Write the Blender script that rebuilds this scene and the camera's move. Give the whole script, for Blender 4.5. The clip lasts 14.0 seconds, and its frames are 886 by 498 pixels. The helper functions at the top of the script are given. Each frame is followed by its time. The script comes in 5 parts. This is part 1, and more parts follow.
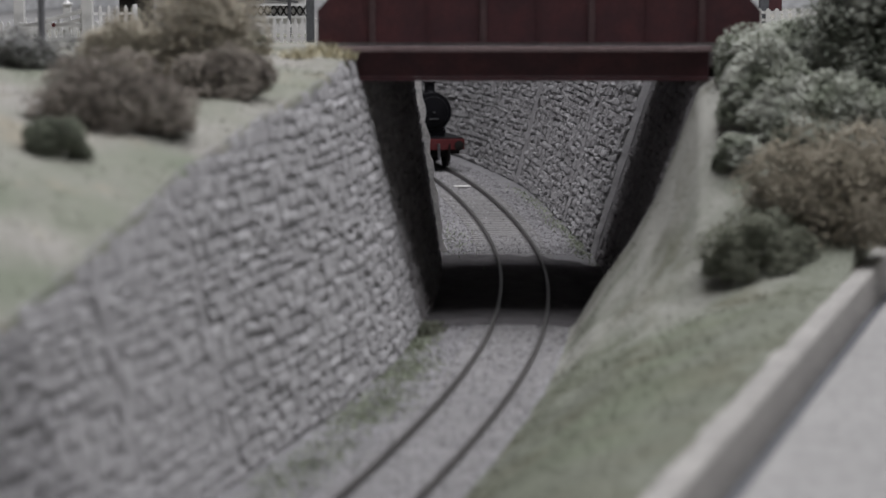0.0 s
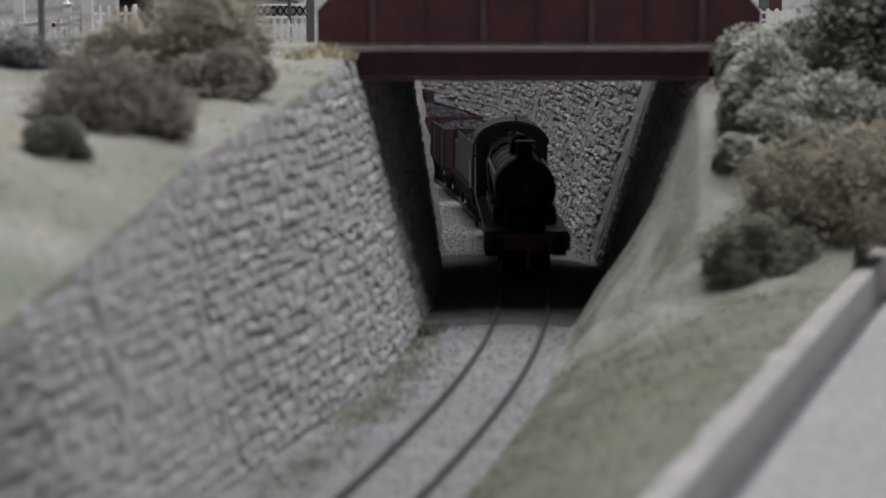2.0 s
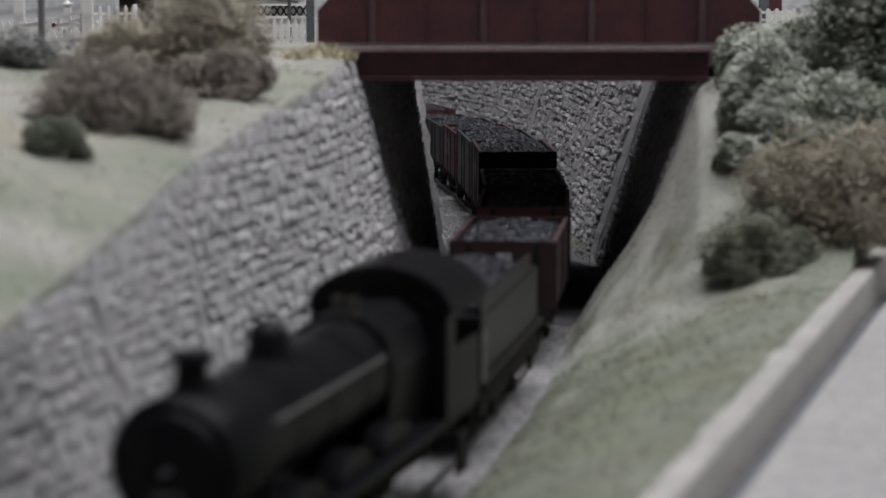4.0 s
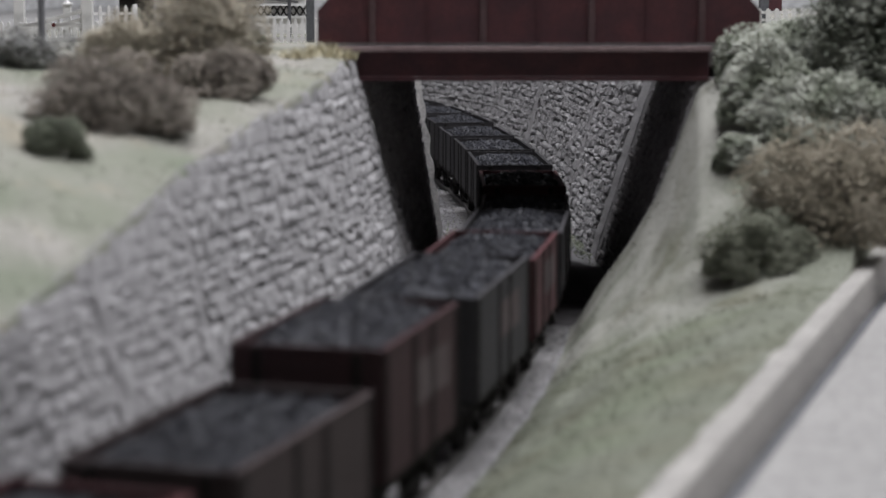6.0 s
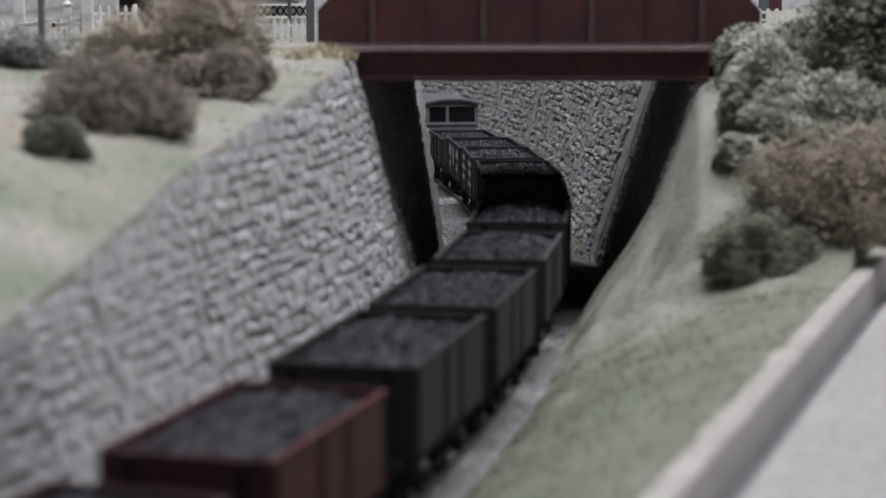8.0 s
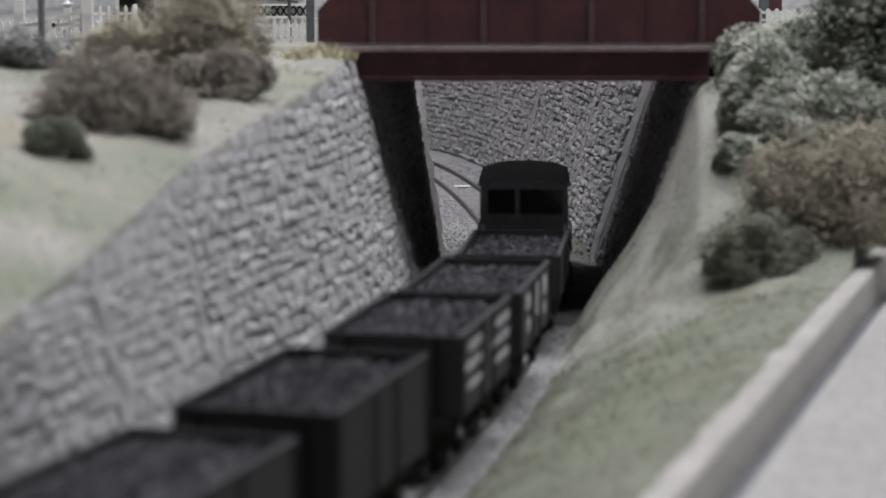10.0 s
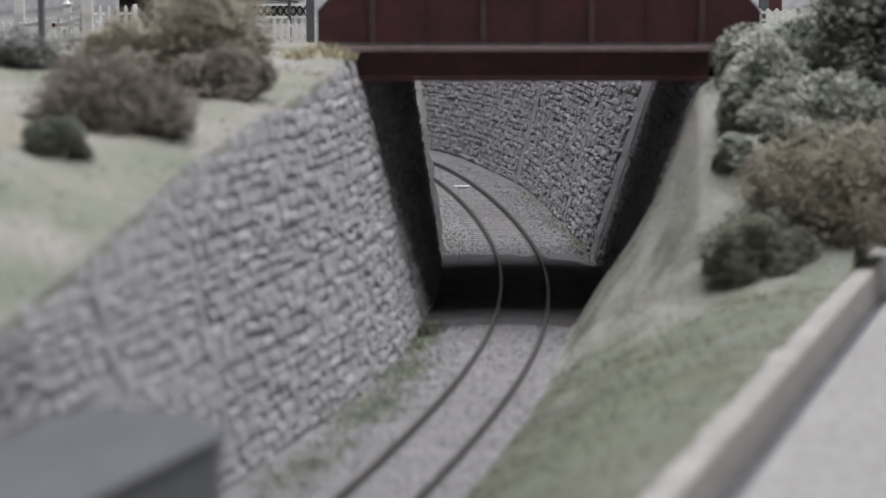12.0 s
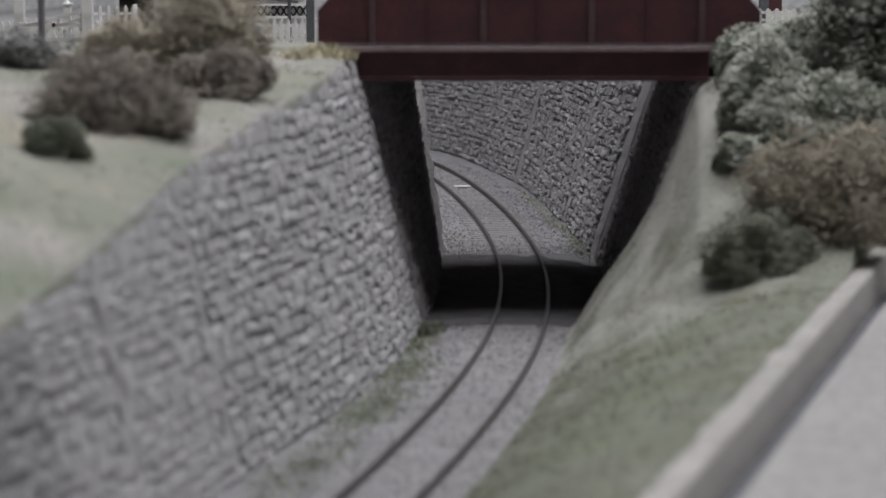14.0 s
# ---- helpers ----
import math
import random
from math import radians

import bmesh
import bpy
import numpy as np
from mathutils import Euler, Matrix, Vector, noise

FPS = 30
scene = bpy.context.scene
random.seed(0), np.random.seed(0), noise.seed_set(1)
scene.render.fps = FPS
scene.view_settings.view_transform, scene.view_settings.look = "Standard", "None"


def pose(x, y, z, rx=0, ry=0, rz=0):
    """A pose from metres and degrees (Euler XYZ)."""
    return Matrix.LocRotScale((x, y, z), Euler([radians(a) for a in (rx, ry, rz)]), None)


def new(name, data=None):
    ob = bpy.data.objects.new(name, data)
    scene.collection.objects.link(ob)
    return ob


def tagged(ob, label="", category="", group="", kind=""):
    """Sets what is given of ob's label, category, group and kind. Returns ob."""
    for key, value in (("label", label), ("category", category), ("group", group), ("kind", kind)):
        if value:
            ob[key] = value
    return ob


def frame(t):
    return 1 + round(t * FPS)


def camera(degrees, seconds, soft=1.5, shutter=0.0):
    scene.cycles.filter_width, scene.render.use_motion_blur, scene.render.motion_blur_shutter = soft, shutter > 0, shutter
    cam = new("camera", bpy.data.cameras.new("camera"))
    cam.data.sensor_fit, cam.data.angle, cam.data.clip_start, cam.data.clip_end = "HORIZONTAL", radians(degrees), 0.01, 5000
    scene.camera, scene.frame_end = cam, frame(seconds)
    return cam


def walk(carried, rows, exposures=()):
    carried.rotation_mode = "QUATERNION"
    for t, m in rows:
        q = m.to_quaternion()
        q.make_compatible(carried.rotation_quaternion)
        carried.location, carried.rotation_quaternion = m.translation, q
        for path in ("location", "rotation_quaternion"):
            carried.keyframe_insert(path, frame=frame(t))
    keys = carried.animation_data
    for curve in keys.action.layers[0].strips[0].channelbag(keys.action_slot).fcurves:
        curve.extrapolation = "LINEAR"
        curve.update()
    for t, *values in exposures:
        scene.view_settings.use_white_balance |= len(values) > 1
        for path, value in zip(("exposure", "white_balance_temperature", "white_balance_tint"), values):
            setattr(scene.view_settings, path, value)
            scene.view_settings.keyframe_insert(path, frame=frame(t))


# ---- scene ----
cam = camera(24.57, 14.0, soft=1.6, shutter=0.5)
EYE = pose(0.0, 0.0, 0.11128, 82.39, 0, 0)
walk(cam, [(0.0, EYE), (14.0, EYE)], exposures=[(0.0, 0.08), (3.2, 0.1), (5.3, 0.38), (11.0, 0.4), (12.0, 0.36), (12.5, 0.26), (13.1, 0.1), (14.0, 0.08)])
cam.data.dof.use_dof = True
cam.data.dof.focus_distance = 0.98
cam.data.dof.aperture_fstop = 21.0

# ---- light: a lit hall, ceiling lamps above the layout ----
world = bpy.data.worlds.new("hall_air")
scene.world = world
world.use_nodes = True
world.node_tree.nodes["Background"].inputs[0].default_value = (0.93, 0.95, 1.0, 1)
world.node_tree.nodes["Background"].inputs[1].default_value = 0.16


def ceiling_lamp(x, y, z, sx, sy, watts):
    data = bpy.data.lights.new("ceiling_lamp", "AREA")
    data.shape, data.size, data.size_y, data.energy = "RECTANGLE", sx, sy, watts
    data.color = (0.95, 0.955, 1.0)
    ob = new("ceiling_lamp", data)
    ob.matrix_world = pose(x, y, z)
    return tagged(ob, "long fluorescent lamp under the hall ceiling", "lamp")


ceiling_lamp(0.5, 0.55, 1.74, 2.2, 1.4, 58.0)

MM = 0.001
RAIL = 0.0          # rail tops lie at z = 0
BALLAST = -2.2      # mm
LOOP_NEAR, LOOP_FAR = -450.0, 650.0
R_NEAR, R_FAR = 423.0, 443.0
SPEED = 222.0       # mm a second

# ---- the line of the track: heading in degrees along it ----
HEADS = ((-450, -21.6), (-400, -19.9), (-350, -18.1), (-300, -16.2), (-250, -14.3), (-200, -12.7), (-150, -11.39), (-100, -9.6), (-50, -7.5),
         (0, -5.29), (50, -3.12), (100, -1.11), (150, 0.67), (200, 2.18), (250, 3.42), (300, 4.45), (350, 5.35),
         (400, 6.26), (450, 7.34), (500, 8.81), (550, 10.93), (600, 13.9), (650, 17.5))
STEP = 2.0
_s = np.arange(LOOP_NEAR, LOOP_FAR + STEP, STEP)
_h = np.radians(np.interp(_s, [h[0] for h in HEADS], [h[1] for h in HEADS]))
_k = np.ones(21) / 21
_h = np.convolve(np.pad(_h, 10, mode="edge"), _k, mode="valid")
_x = np.concatenate([[0], np.cumsum(-np.sin((_h[1:] + _h[:-1]) / 2) * STEP)])
_y = np.concatenate([[0], np.cumsum(np.cos((_h[1:] + _h[:-1]) / 2) * STEP)])
_i0 = int(round(-LOOP_NEAR / STEP))
_x += 24.8 - _x[_i0]
_y += 654.5 - _y[_i0]


def line(s):
    """Point and heading (radians, left of +y) of the track's middle, s mm along it."""
    if s < LOOP_NEAR:
        h0 = _h[0]
        cx, cy = _x[0] - R_NEAR * math.cos(h0), _y[0] - R_NEAR * math.sin(h0)
        turn = (LOOP_NEAR - s) / R_NEAR
        full = math.pi + h0
        if turn <= full:
            h = h0 - turn
            return cx + R_NEAR * math.cos(h), cy + R_NEAR * math.sin(h), h
        return cx - R_NEAR, cy + (turn - full) * R_NEAR, -math.pi
    if s > LOOP_FAR:
        h0 = _h[-1]
        cx, cy = _x[-1] - R_FAR * math.cos(h0), _y[-1] - R_FAR * math.sin(h0)
        turn = (s - LOOP_FAR) / R_FAR
        full = math.pi - h0
        if turn <= full:
            h = h0 + turn
            return cx + R_FAR * math.cos(h), cy + R_FAR * math.sin(h), h
        return cx - R_FAR, cy - (turn - full) * R_FAR, math.pi
    return float(np.interp(s, _s, _x)), float(np.interp(s, _s, _y)), float(np.interp(s, _s, _h))


def at(s, o, z=0.0):
    """A point s mm along the track, o mm to its right (seen from the near end), z mm up."""
    x, y, h = line(s)
    return Vector((x + o * math.cos(h), y + o * math.sin(h), z))


# ---- materials ----
def mat(name, colour, colour2=None, size=6.0, rough=0.8, bump=0.3, metal=0.0, fine=0.8, spread=0.5, rand=0.0, spec=0.4, third=None):
    """Two-scale noise colour with fine relief; size and fine in mm."""
    m = bpy.data.materials.new(name)
    m.use_nodes = True
    nt = m.node_tree
    bsdf = nt.nodes["Principled BSDF"]
    tc = nt.nodes.new("ShaderNodeTexCoord")
    n1 = nt.nodes.new("ShaderNodeTexNoise")
    n1.inputs["Scale"].default_value = 1.0 / (size * MM)
    n1.inputs["Detail"].default_value = 5
    n2 = nt.nodes.new("ShaderNodeTexNoise")
    n2.inputs["Scale"].default_value = 1.0 / (fine * MM)
    n2.inputs["Detail"].default_value = 4
    nt.links.new(tc.outputs["Object"], n1.inputs["Vector"])
    nt.links.new(tc.outputs["Object"], n2.inputs["Vector"])
    ramp = nt.nodes.new("ShaderNodeValToRGB")
    c2 = colour2 or tuple(c * 0.7 for c in colour)
    ramp.color_ramp.elements[0].color = (*c2, 1)
    ramp.color_ramp.elements[1].color = (*colour, 1)
    ramp.color_ramp.elements[0].position = 0.5 - spread / 2
    ramp.color_ramp.elements[1].position = 0.5 + spread / 2
    if third:
        e = ramp.color_ramp.elements.new(min(0.95, 0.5 + spread * 0.75))
        e.color = (*third, 1)
    nt.links.new(n1.outputs["Fac"], ramp.inputs["Fac"])
    mix = nt.nodes.new("ShaderNodeMix")
    mix.data_type, mix.blend_type = "RGBA", "MULTIPLY"
    mix.inputs["Factor"].default_value = 1.0
    r2 = nt.nodes.new("ShaderNodeValToRGB")
    r2.color_ramp.elements[0].position, r2.color_ramp.elements[1].position = 0.3, 0.65
    r2.color_ramp.elements[0].color = (0.72, 0.72, 0.72, 1)
    r2.color_ramp.elements[1].color = (1.12, 1.12, 1.12, 1)
    nt.links.new(n2.outputs["Fac"], r2.inputs["Fac"])
    nt.links.new(ramp.outputs["Color"], mix.inputs["A"])
    nt.links.new(r2.outputs["Color"], mix.inputs["B"])
    out = mix.outputs["Result"]
    if rand:
        info = nt.nodes.new("ShaderNodeObjectInfo")
        geo = nt.nodes.new("ShaderNodeNewGeometry")
        add = nt.nodes.new("ShaderNodeMath")
        add.operation = "ADD"
        nt.links.new(info.outputs["Random"], add.inputs[0])
        nt.links.new(geo.outputs["Random Per Island"], add.inputs[1])
        fr = nt.nodes.new("ShaderNodeMath")
        fr.operation = "FRACT"
        nt.links.new(add.outputs[0], fr.inputs[0])
        mr = nt.nodes.new("ShaderNodeMapRange")
        mr.inputs["To Min"].default_value, mr.inputs["To Max"].default_value = 1 - rand, 1 + rand
        nt.links.new(fr.outputs[0], mr.inputs["Value"])
        hsv = nt.nodes.new("ShaderNodeHueSaturation")
        nt.links.new(out, hsv.inputs["Color"])
        nt.links.new(mr.outputs["Result"], hsv.inputs["Value"])
        out = hsv.outputs["Color"]
    nt.links.new(out, bsdf.inputs["Base Color"])
    bsdf.inputs["Roughness"].default_value = rough
    bsdf.inputs["Metallic"].default_value = metal
    bsdf.inputs["Specular IOR Level"].default_value = spec
    if bump:
        b = nt.nodes.new("ShaderNodeBump")
        b.inputs["Strength"].default_value = bump
        b.inputs["Distance"].default_value = fine * MM * 0.6
        nt.links.new(n2.outputs["Fac"], b.inputs["Height"])
        nt.links.new(b.outputs["Normal"], bsdf.inputs["Normal"])
    return m


def moss(m, colour, spots, strength=0.8):
    """Spread moss round a few spots (x, y, radius in mm) of a ground material, frayed by noise."""
    nt = m.node_tree
    bsdf = nt.nodes["Principled BSDF"]
    geo = nt.nodes.new("ShaderNodeNewGeometry")
    n = nt.nodes.new("ShaderNodeTexNoise")
    n.inputs["Scale"].default_value = 1.0 / (14 * MM)
    n.inputs["Detail"].default_value = 5
    nt.links.new(geo.outputs["Position"], n.inputs["Vector"])
    flat = nt.nodes.new("ShaderNodeVectorMath")
    flat.operation = "MULTIPLY"
    flat.inputs[1].default_value = (1, 1, 0)
    nt.links.new(geo.outputs["Position"], flat.inputs[0])
    for x, y, radius in spots:
        d = nt.nodes.new("ShaderNodeVectorMath")
        d.operation = "DISTANCE"
        d.inputs[1].default_value = (x * MM, y * MM, 0)
        nt.links.new(flat.outputs[0], d.inputs[0])
        mr = nt.nodes.new("ShaderNodeMapRange")
        mr.inputs["From Min"].default_value, mr.inputs["From Max"].default_value = radius * MM, 0.3 * radius * MM
        nt.links.new(d.outputs["Value"], mr.inputs["Value"])
        fray = nt.nodes.new("ShaderNodeMath")
        fray.operation = "MULTIPLY"
        nt.links.new(mr.outputs["Result"], fray.inputs[0])
        nt.links.new(n.outputs["Fac"], fray.inputs[1])
        gain = nt.nodes.new("ShaderNodeMath")
        gain.operation, gain.use_clamp = "MULTIPLY", True
        gain.inputs[1].default_value = 1.8 * strength
        nt.links.new(fray.outputs[0], gain.inputs[0])
        mix = nt.nodes.new("ShaderNodeMix")
        mix.data_type = "RGBA"
        nt.links.new(gain.outputs[0], mix.inputs["Factor"])
        nt.links.new(bsdf.inputs["Base Color"].links[0].from_socket, mix.inputs["A"])
        mix.inputs["B"].default_value = (*colour, 1)
        nt.links.new(mix.outputs["Result"], bsdf.inputs["Base Color"])


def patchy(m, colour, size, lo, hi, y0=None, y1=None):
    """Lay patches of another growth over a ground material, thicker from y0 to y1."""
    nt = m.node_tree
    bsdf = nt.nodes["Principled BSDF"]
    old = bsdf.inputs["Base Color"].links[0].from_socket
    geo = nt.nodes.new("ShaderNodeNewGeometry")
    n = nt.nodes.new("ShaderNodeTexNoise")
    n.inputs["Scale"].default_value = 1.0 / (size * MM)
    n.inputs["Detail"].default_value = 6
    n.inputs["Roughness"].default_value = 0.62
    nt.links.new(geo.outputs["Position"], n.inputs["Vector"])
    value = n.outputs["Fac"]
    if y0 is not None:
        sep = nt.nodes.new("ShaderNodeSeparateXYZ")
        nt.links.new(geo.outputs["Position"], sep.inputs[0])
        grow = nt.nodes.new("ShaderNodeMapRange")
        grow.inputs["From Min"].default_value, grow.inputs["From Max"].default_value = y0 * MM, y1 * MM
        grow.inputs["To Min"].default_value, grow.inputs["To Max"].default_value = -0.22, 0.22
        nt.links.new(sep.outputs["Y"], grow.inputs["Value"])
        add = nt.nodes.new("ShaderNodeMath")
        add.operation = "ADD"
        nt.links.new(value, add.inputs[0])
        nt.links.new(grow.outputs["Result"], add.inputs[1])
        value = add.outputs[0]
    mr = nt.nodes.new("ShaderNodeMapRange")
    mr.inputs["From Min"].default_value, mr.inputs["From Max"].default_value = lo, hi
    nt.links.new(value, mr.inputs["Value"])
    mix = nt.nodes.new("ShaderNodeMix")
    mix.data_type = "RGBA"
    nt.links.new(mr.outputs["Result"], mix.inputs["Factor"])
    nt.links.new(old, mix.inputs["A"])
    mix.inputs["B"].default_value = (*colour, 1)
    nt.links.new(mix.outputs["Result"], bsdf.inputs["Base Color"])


STONE = mat("grey_stone", (0.415, 0.405, 0.41), (0.32, 0.31, 0.315), size=9, fine=0.7, bump=0.6, rand=0.035, rough=0.9, spec=0.2)
MORTAR = mat("dark_mortar", (0.29, 0.282, 0.288), (0.20, 0.194, 0.20), size=8, fine=0.6, bump=0.5, rough=0.95, spec=0.1)
PILASTER = mat("plain_stone", (0.39, 0.38, 0.385), (0.28, 0.27, 0.275), size=12, fine=0.9, bump=0.5, rough=0.9, spec=0.2)
PALE_STONE = mat("pale_stone", (0.72, 0.70, 0.68), (0.56, 0.545, 0.53), size=8, fine=0.8, bump=0.6, rough=0.9, spec=0.2)
# stone of abutments and deck, darker than the wall stone
DARK_STONE = mat("dark_stone", (0.37, 0.352, 0.358), (0.205, 0.193, 0.198), size=7, fine=1.0, bump=0.6, rough=0.95, spec=0.1)
# ballast with the bridge's shadow put into its colour
SHADE_BALLAST = mat("shade_ballast", (0.14, 0.131, 0.135), (0.09, 0.084, 0.087), size=7, fine=0.7, bump=0.9, rough=0.95, spec=0.1)
BALLAST_M = mat("grey_ballast", (0.258, 0.25, 0.257), (0.175, 0.17, 0.175), size=14, fine=0.7, bump=0.9, rough=0.95, spec=0.15)
GRAIN = mat("ballast_grain", (0.32, 0.31, 0.317), (0.16, 0.154, 0.158), size=3, fine=0.4, bump=0.3, rand=0.5, rough=0.95, spec=0.15)
SLEEPER = mat("dusty_timber", (0.25, 0.24, 0.235), (0.17, 0.163, 0.16), size=4, fine=0.5, bump=0.5, rough=0.9, rand=0.12)
RAIL_M = mat("tarnished_rail", (0.14, 0.133, 0.128), (0.09, 0.085, 0.082), size=10, fine=0.5, rough=0.42, metal=0.6, bump=0.15)
GRASS_L = mat("dry_grass_ground", (0.322, 0.303, 0.283), (0.235, 0.234, 0.20), size=38, fine=1.2, bump=0.7, rough=0.95, spec=0.1, spread=0.35, third=(0.37, 0.345, 0.275))
GRASS_R = mat("green_grass_ground", (0.202, 0.209, 0.175), (0.12, 0.128, 0.094), size=26, fine=1.1, bump=0.7, rough=0.95, spec=0.1, spread=0.4, third=(0.30, 0.297, 0.268))
BLADE_G = mat("grass_blade_green", (0.215, 0.223, 0.178), (0.14, 0.149, 0.108), size=30, fine=2, bump=0, rand=0.3, rough=0.9, spec=0.1)
BLADE_D = mat("grass_blade_dry", (0.345, 0.33, 0.285), (0.24, 0.245, 0.195), size=30, fine=2, bump=0, rand=0.25, rough=0.9, spec=0.1)
patchy(GRASS_L, (0.195, 0.205, 0.163), 52, 0.47, 0.68)
for m_ in (GRASS_L, BLADE_D):
    moss(m_, (0.15, 0.17, 0.125), ((-78, 384, 22), (-62, 402, 16), (-100, 420, 18), (-60, 470, 14)))
    moss(m_, (0.235, 0.215, 0.17), ((-62, 372, 14), (-95, 462, 12)))
for m_ in (GRASS_R, BLADE_G):
    moss(m_, (0.155, 0.172, 0.125), ((36, 420, 26), (60, 520, 22), (52, 470, 16), (30, 380, 18)))
STRAW = mat("straw_grass", (0.60, 0.55, 0.40), (0.42, 0.39, 0.28), size=20, fine=2, bump=0, rand=0.25, rough=0.9, spec=0.1)
patchy(GRASS_L, (0.26, 0.235, 0.185), 27, 0.55, 0.70)
patchy(BLADE_D, (0.195, 0.205, 0.163), 52, 0.47, 0.68)
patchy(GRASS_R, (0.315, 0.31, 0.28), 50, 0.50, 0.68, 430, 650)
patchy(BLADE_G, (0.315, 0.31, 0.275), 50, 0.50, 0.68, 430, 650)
patchy(GRASS_R, (0.135, 0.132, 0.098), 24, 0.50, 0.72)
patchy(BLADE_G, (0.135, 0.132, 0.098), 24, 0.50, 0.72)
LEAF_RUSSET = mat("russet_foliage", (0.43, 0.388, 0.315), (0.20, 0.176, 0.133), size=12, fine=1, bump=0, spread=0.3, rand=0.3, rough=0.95, spec=0.05)
LEAF_MID = mat("dull_green_foliage", (0.27, 0.277, 0.222), (0.12, 0.126, 0.095), size=9, fine=1, bump=0, spread=0.3, rand=0.3, rough=0.95, spec=0.05)
LEAF_GREY = mat("grey_foliage", (0.40, 0.395, 0.385), (0.20, 0.20, 0.195), size=8, fine=1, bump=0, spread=0.26, rand=0.4, rough=0.95, spec=0.05)
LEAF_BROWN = mat("brown_foliage", (0.345, 0.308, 0.272), (0.19, 0.167, 0.145), size=8, fine=1, bump=0, spread=0.26, rand=0.45, rough=0.95, spec=0.05)
LEAF_OLIVE = mat("olive_foliage", (0.51, 0.465, 0.385), (0.32, 0.29, 0.232), size=8, fine=1, bump=0, spread=0.26, rand=0.45, rough=0.95, spec=0.05)
LEAF_GREEN = mat("grey_green_foliage", (0.51, 0.515, 0.465), (0.215, 0.232, 0.182), size=11, fine=1, bump=0, spread=0.3, rand=0.16, rough=0.95, spec=0.05)
LEAF_TREE = mat("mottled_green_foliage", (0.38, 0.39, 0.345), (0.105, 0.115, 0.09), size=13, fine=1, bump=0, spread=0.26, rand=0.3, rough=0.95, spec=0.05)
LEAF_DARK = mat("dark_green_foliage", (0.15, 0.165, 0.125), (0.085, 0.098, 0.072), size=8, fine=1, bump=0, spread=0.26, rand=0.45, rough=0.95, spec=0.05)
WEED = mat("weed_green", (0.37, 0.40, 0.295), (0.24, 0.275, 0.19), size=20, fine=2, bump=0, rand=0.3, rough=0.9, spec=0.1)
LEAF_GREEN2 = mat("moss_green_foliage", (0.21, 0.225, 0.175), (0.12, 0.13, 0.10), size=8, fine=1, bump=0, spread=0.26, rand=0.4, rough=0.95, spec=0.05)
TWIG = mat("twig", (0.09, 0.07, 0.055), rough=0.9, bump=0.2)
MAROON = mat("maroon_paint", (0.094, 0.029, 0.0325), (0.047, 0.0195, 0.025), size=9, fine=0.7, bump=0.2, rough=0.55)
MAROON_RIB = mat("worn_maroon_rib", (0.10, 0.058, 0.06), (0.07, 0.04, 0.042), size=8, fine=0.8, bump=0.12, rough=0.65)
# flange colour, paler than the girder's maroon
MAROON_EDGE = mat("pale_maroon_edge", (0.27, 0.20, 0.20), (0.19, 0.13, 0.13), size=10, fine=0.8, bump=0.15, rough=0.7)
WHITE = mat("white_paint", (0.74, 0.73, 0.72), (0.62, 0.61, 0.60), size=14, fine=9, bump=0.1, rough=0.6)
FASCIA = mat("pale_painted_board", (0.34, 0.324, 0.305), (0.285, 0.272, 0.258), size=30, fine=2, bump=0.08, rough=0.6)
SHELF = mat("pale_shelf", (0.312, 0.302, 0.294), (0.275, 0.267, 0.26), size=60, fine=2, bump=0.04, rough=0.5)
BLACK = mat("loco_black", (0.009, 0.009, 0.0105), (0.005, 0.005, 0.006), size=9, fine=0.8, bump=0.06, rough=0.33, spec=0.09)
BLACK_DULL = mat("frame_black", (0.010, 0.009, 0.009), (0.016, 0.014, 0.013), size=6, fine=0.6, bump=0.2, rough=0.85, spec=0.15)
BRASS = mat("dull_brass", (0.12, 0.11, 0.09), rough=0.4, metal=0.8, bump=0)
STEEL = mat("bright_steel", (0.55, 0.55, 0.55), rough=0.35, metal=1.0, bump=0)
RED = mat("signal_red", (0.10, 0.014, 0.016), (0.07, 0.011, 0.012), size=9, fine=0.7, bump=0.08, rough=0.5)
COAL = mat("coal", (0.044, 0.045, 0.054), (0.015, 0.015, 0.018), size=2.5, fine=0.5, bump=0.4, rough=0.5, rand=0.5, spec=0.25)
GREY_VAN = mat("grey_van_paint", (0.15, 0.153, 0.166), (0.115, 0.118, 0.128), size=12, fine=0.9, bump=0.08, rough=0.6)
GREY_ROOF = mat("grey_van_roof", (0.112, 0.115, 0.127), (0.09, 0.092, 0.101), size=16, fine=0.9, bump=0.1, rough=0.65)
DARK_INSIDE = mat("dark_inside", (0.012, 0.012, 0.012), rough=0.9, bump=0)
WINDOW_DARK = mat("dark_window", (0.010, 0.010, 0.012), rough=0.12, bump=0)
LAMP_GREY = mat("dark_grey_metal", (0.085, 0.085, 0.09), rough=0.6, bump=0.1)
ROOM_WALL = mat("hall_wall", (0.60, 0.60, 0.61), (0.55, 0.55, 0.56), size=300, fine=8, bump=0.05, rough=0.9)
ROOM_FLOOR = mat("hall_floor", (0.22, 0.20, 0.18), size=200, fine=6, bump=0.1, rough=0.6)
ROAD = mat("grey_road", (0.36, 0.355, 0.35), (0.29, 0.285, 0.28), size=20, fine=0.8, bump=0.4, rough=0.9)
BACKSCENE = mat("pale_backscene", (0.58, 0.58, 0.585), (0.46, 0.465, 0.47), size=90, fine=5, bump=0.0, rough=0.9)


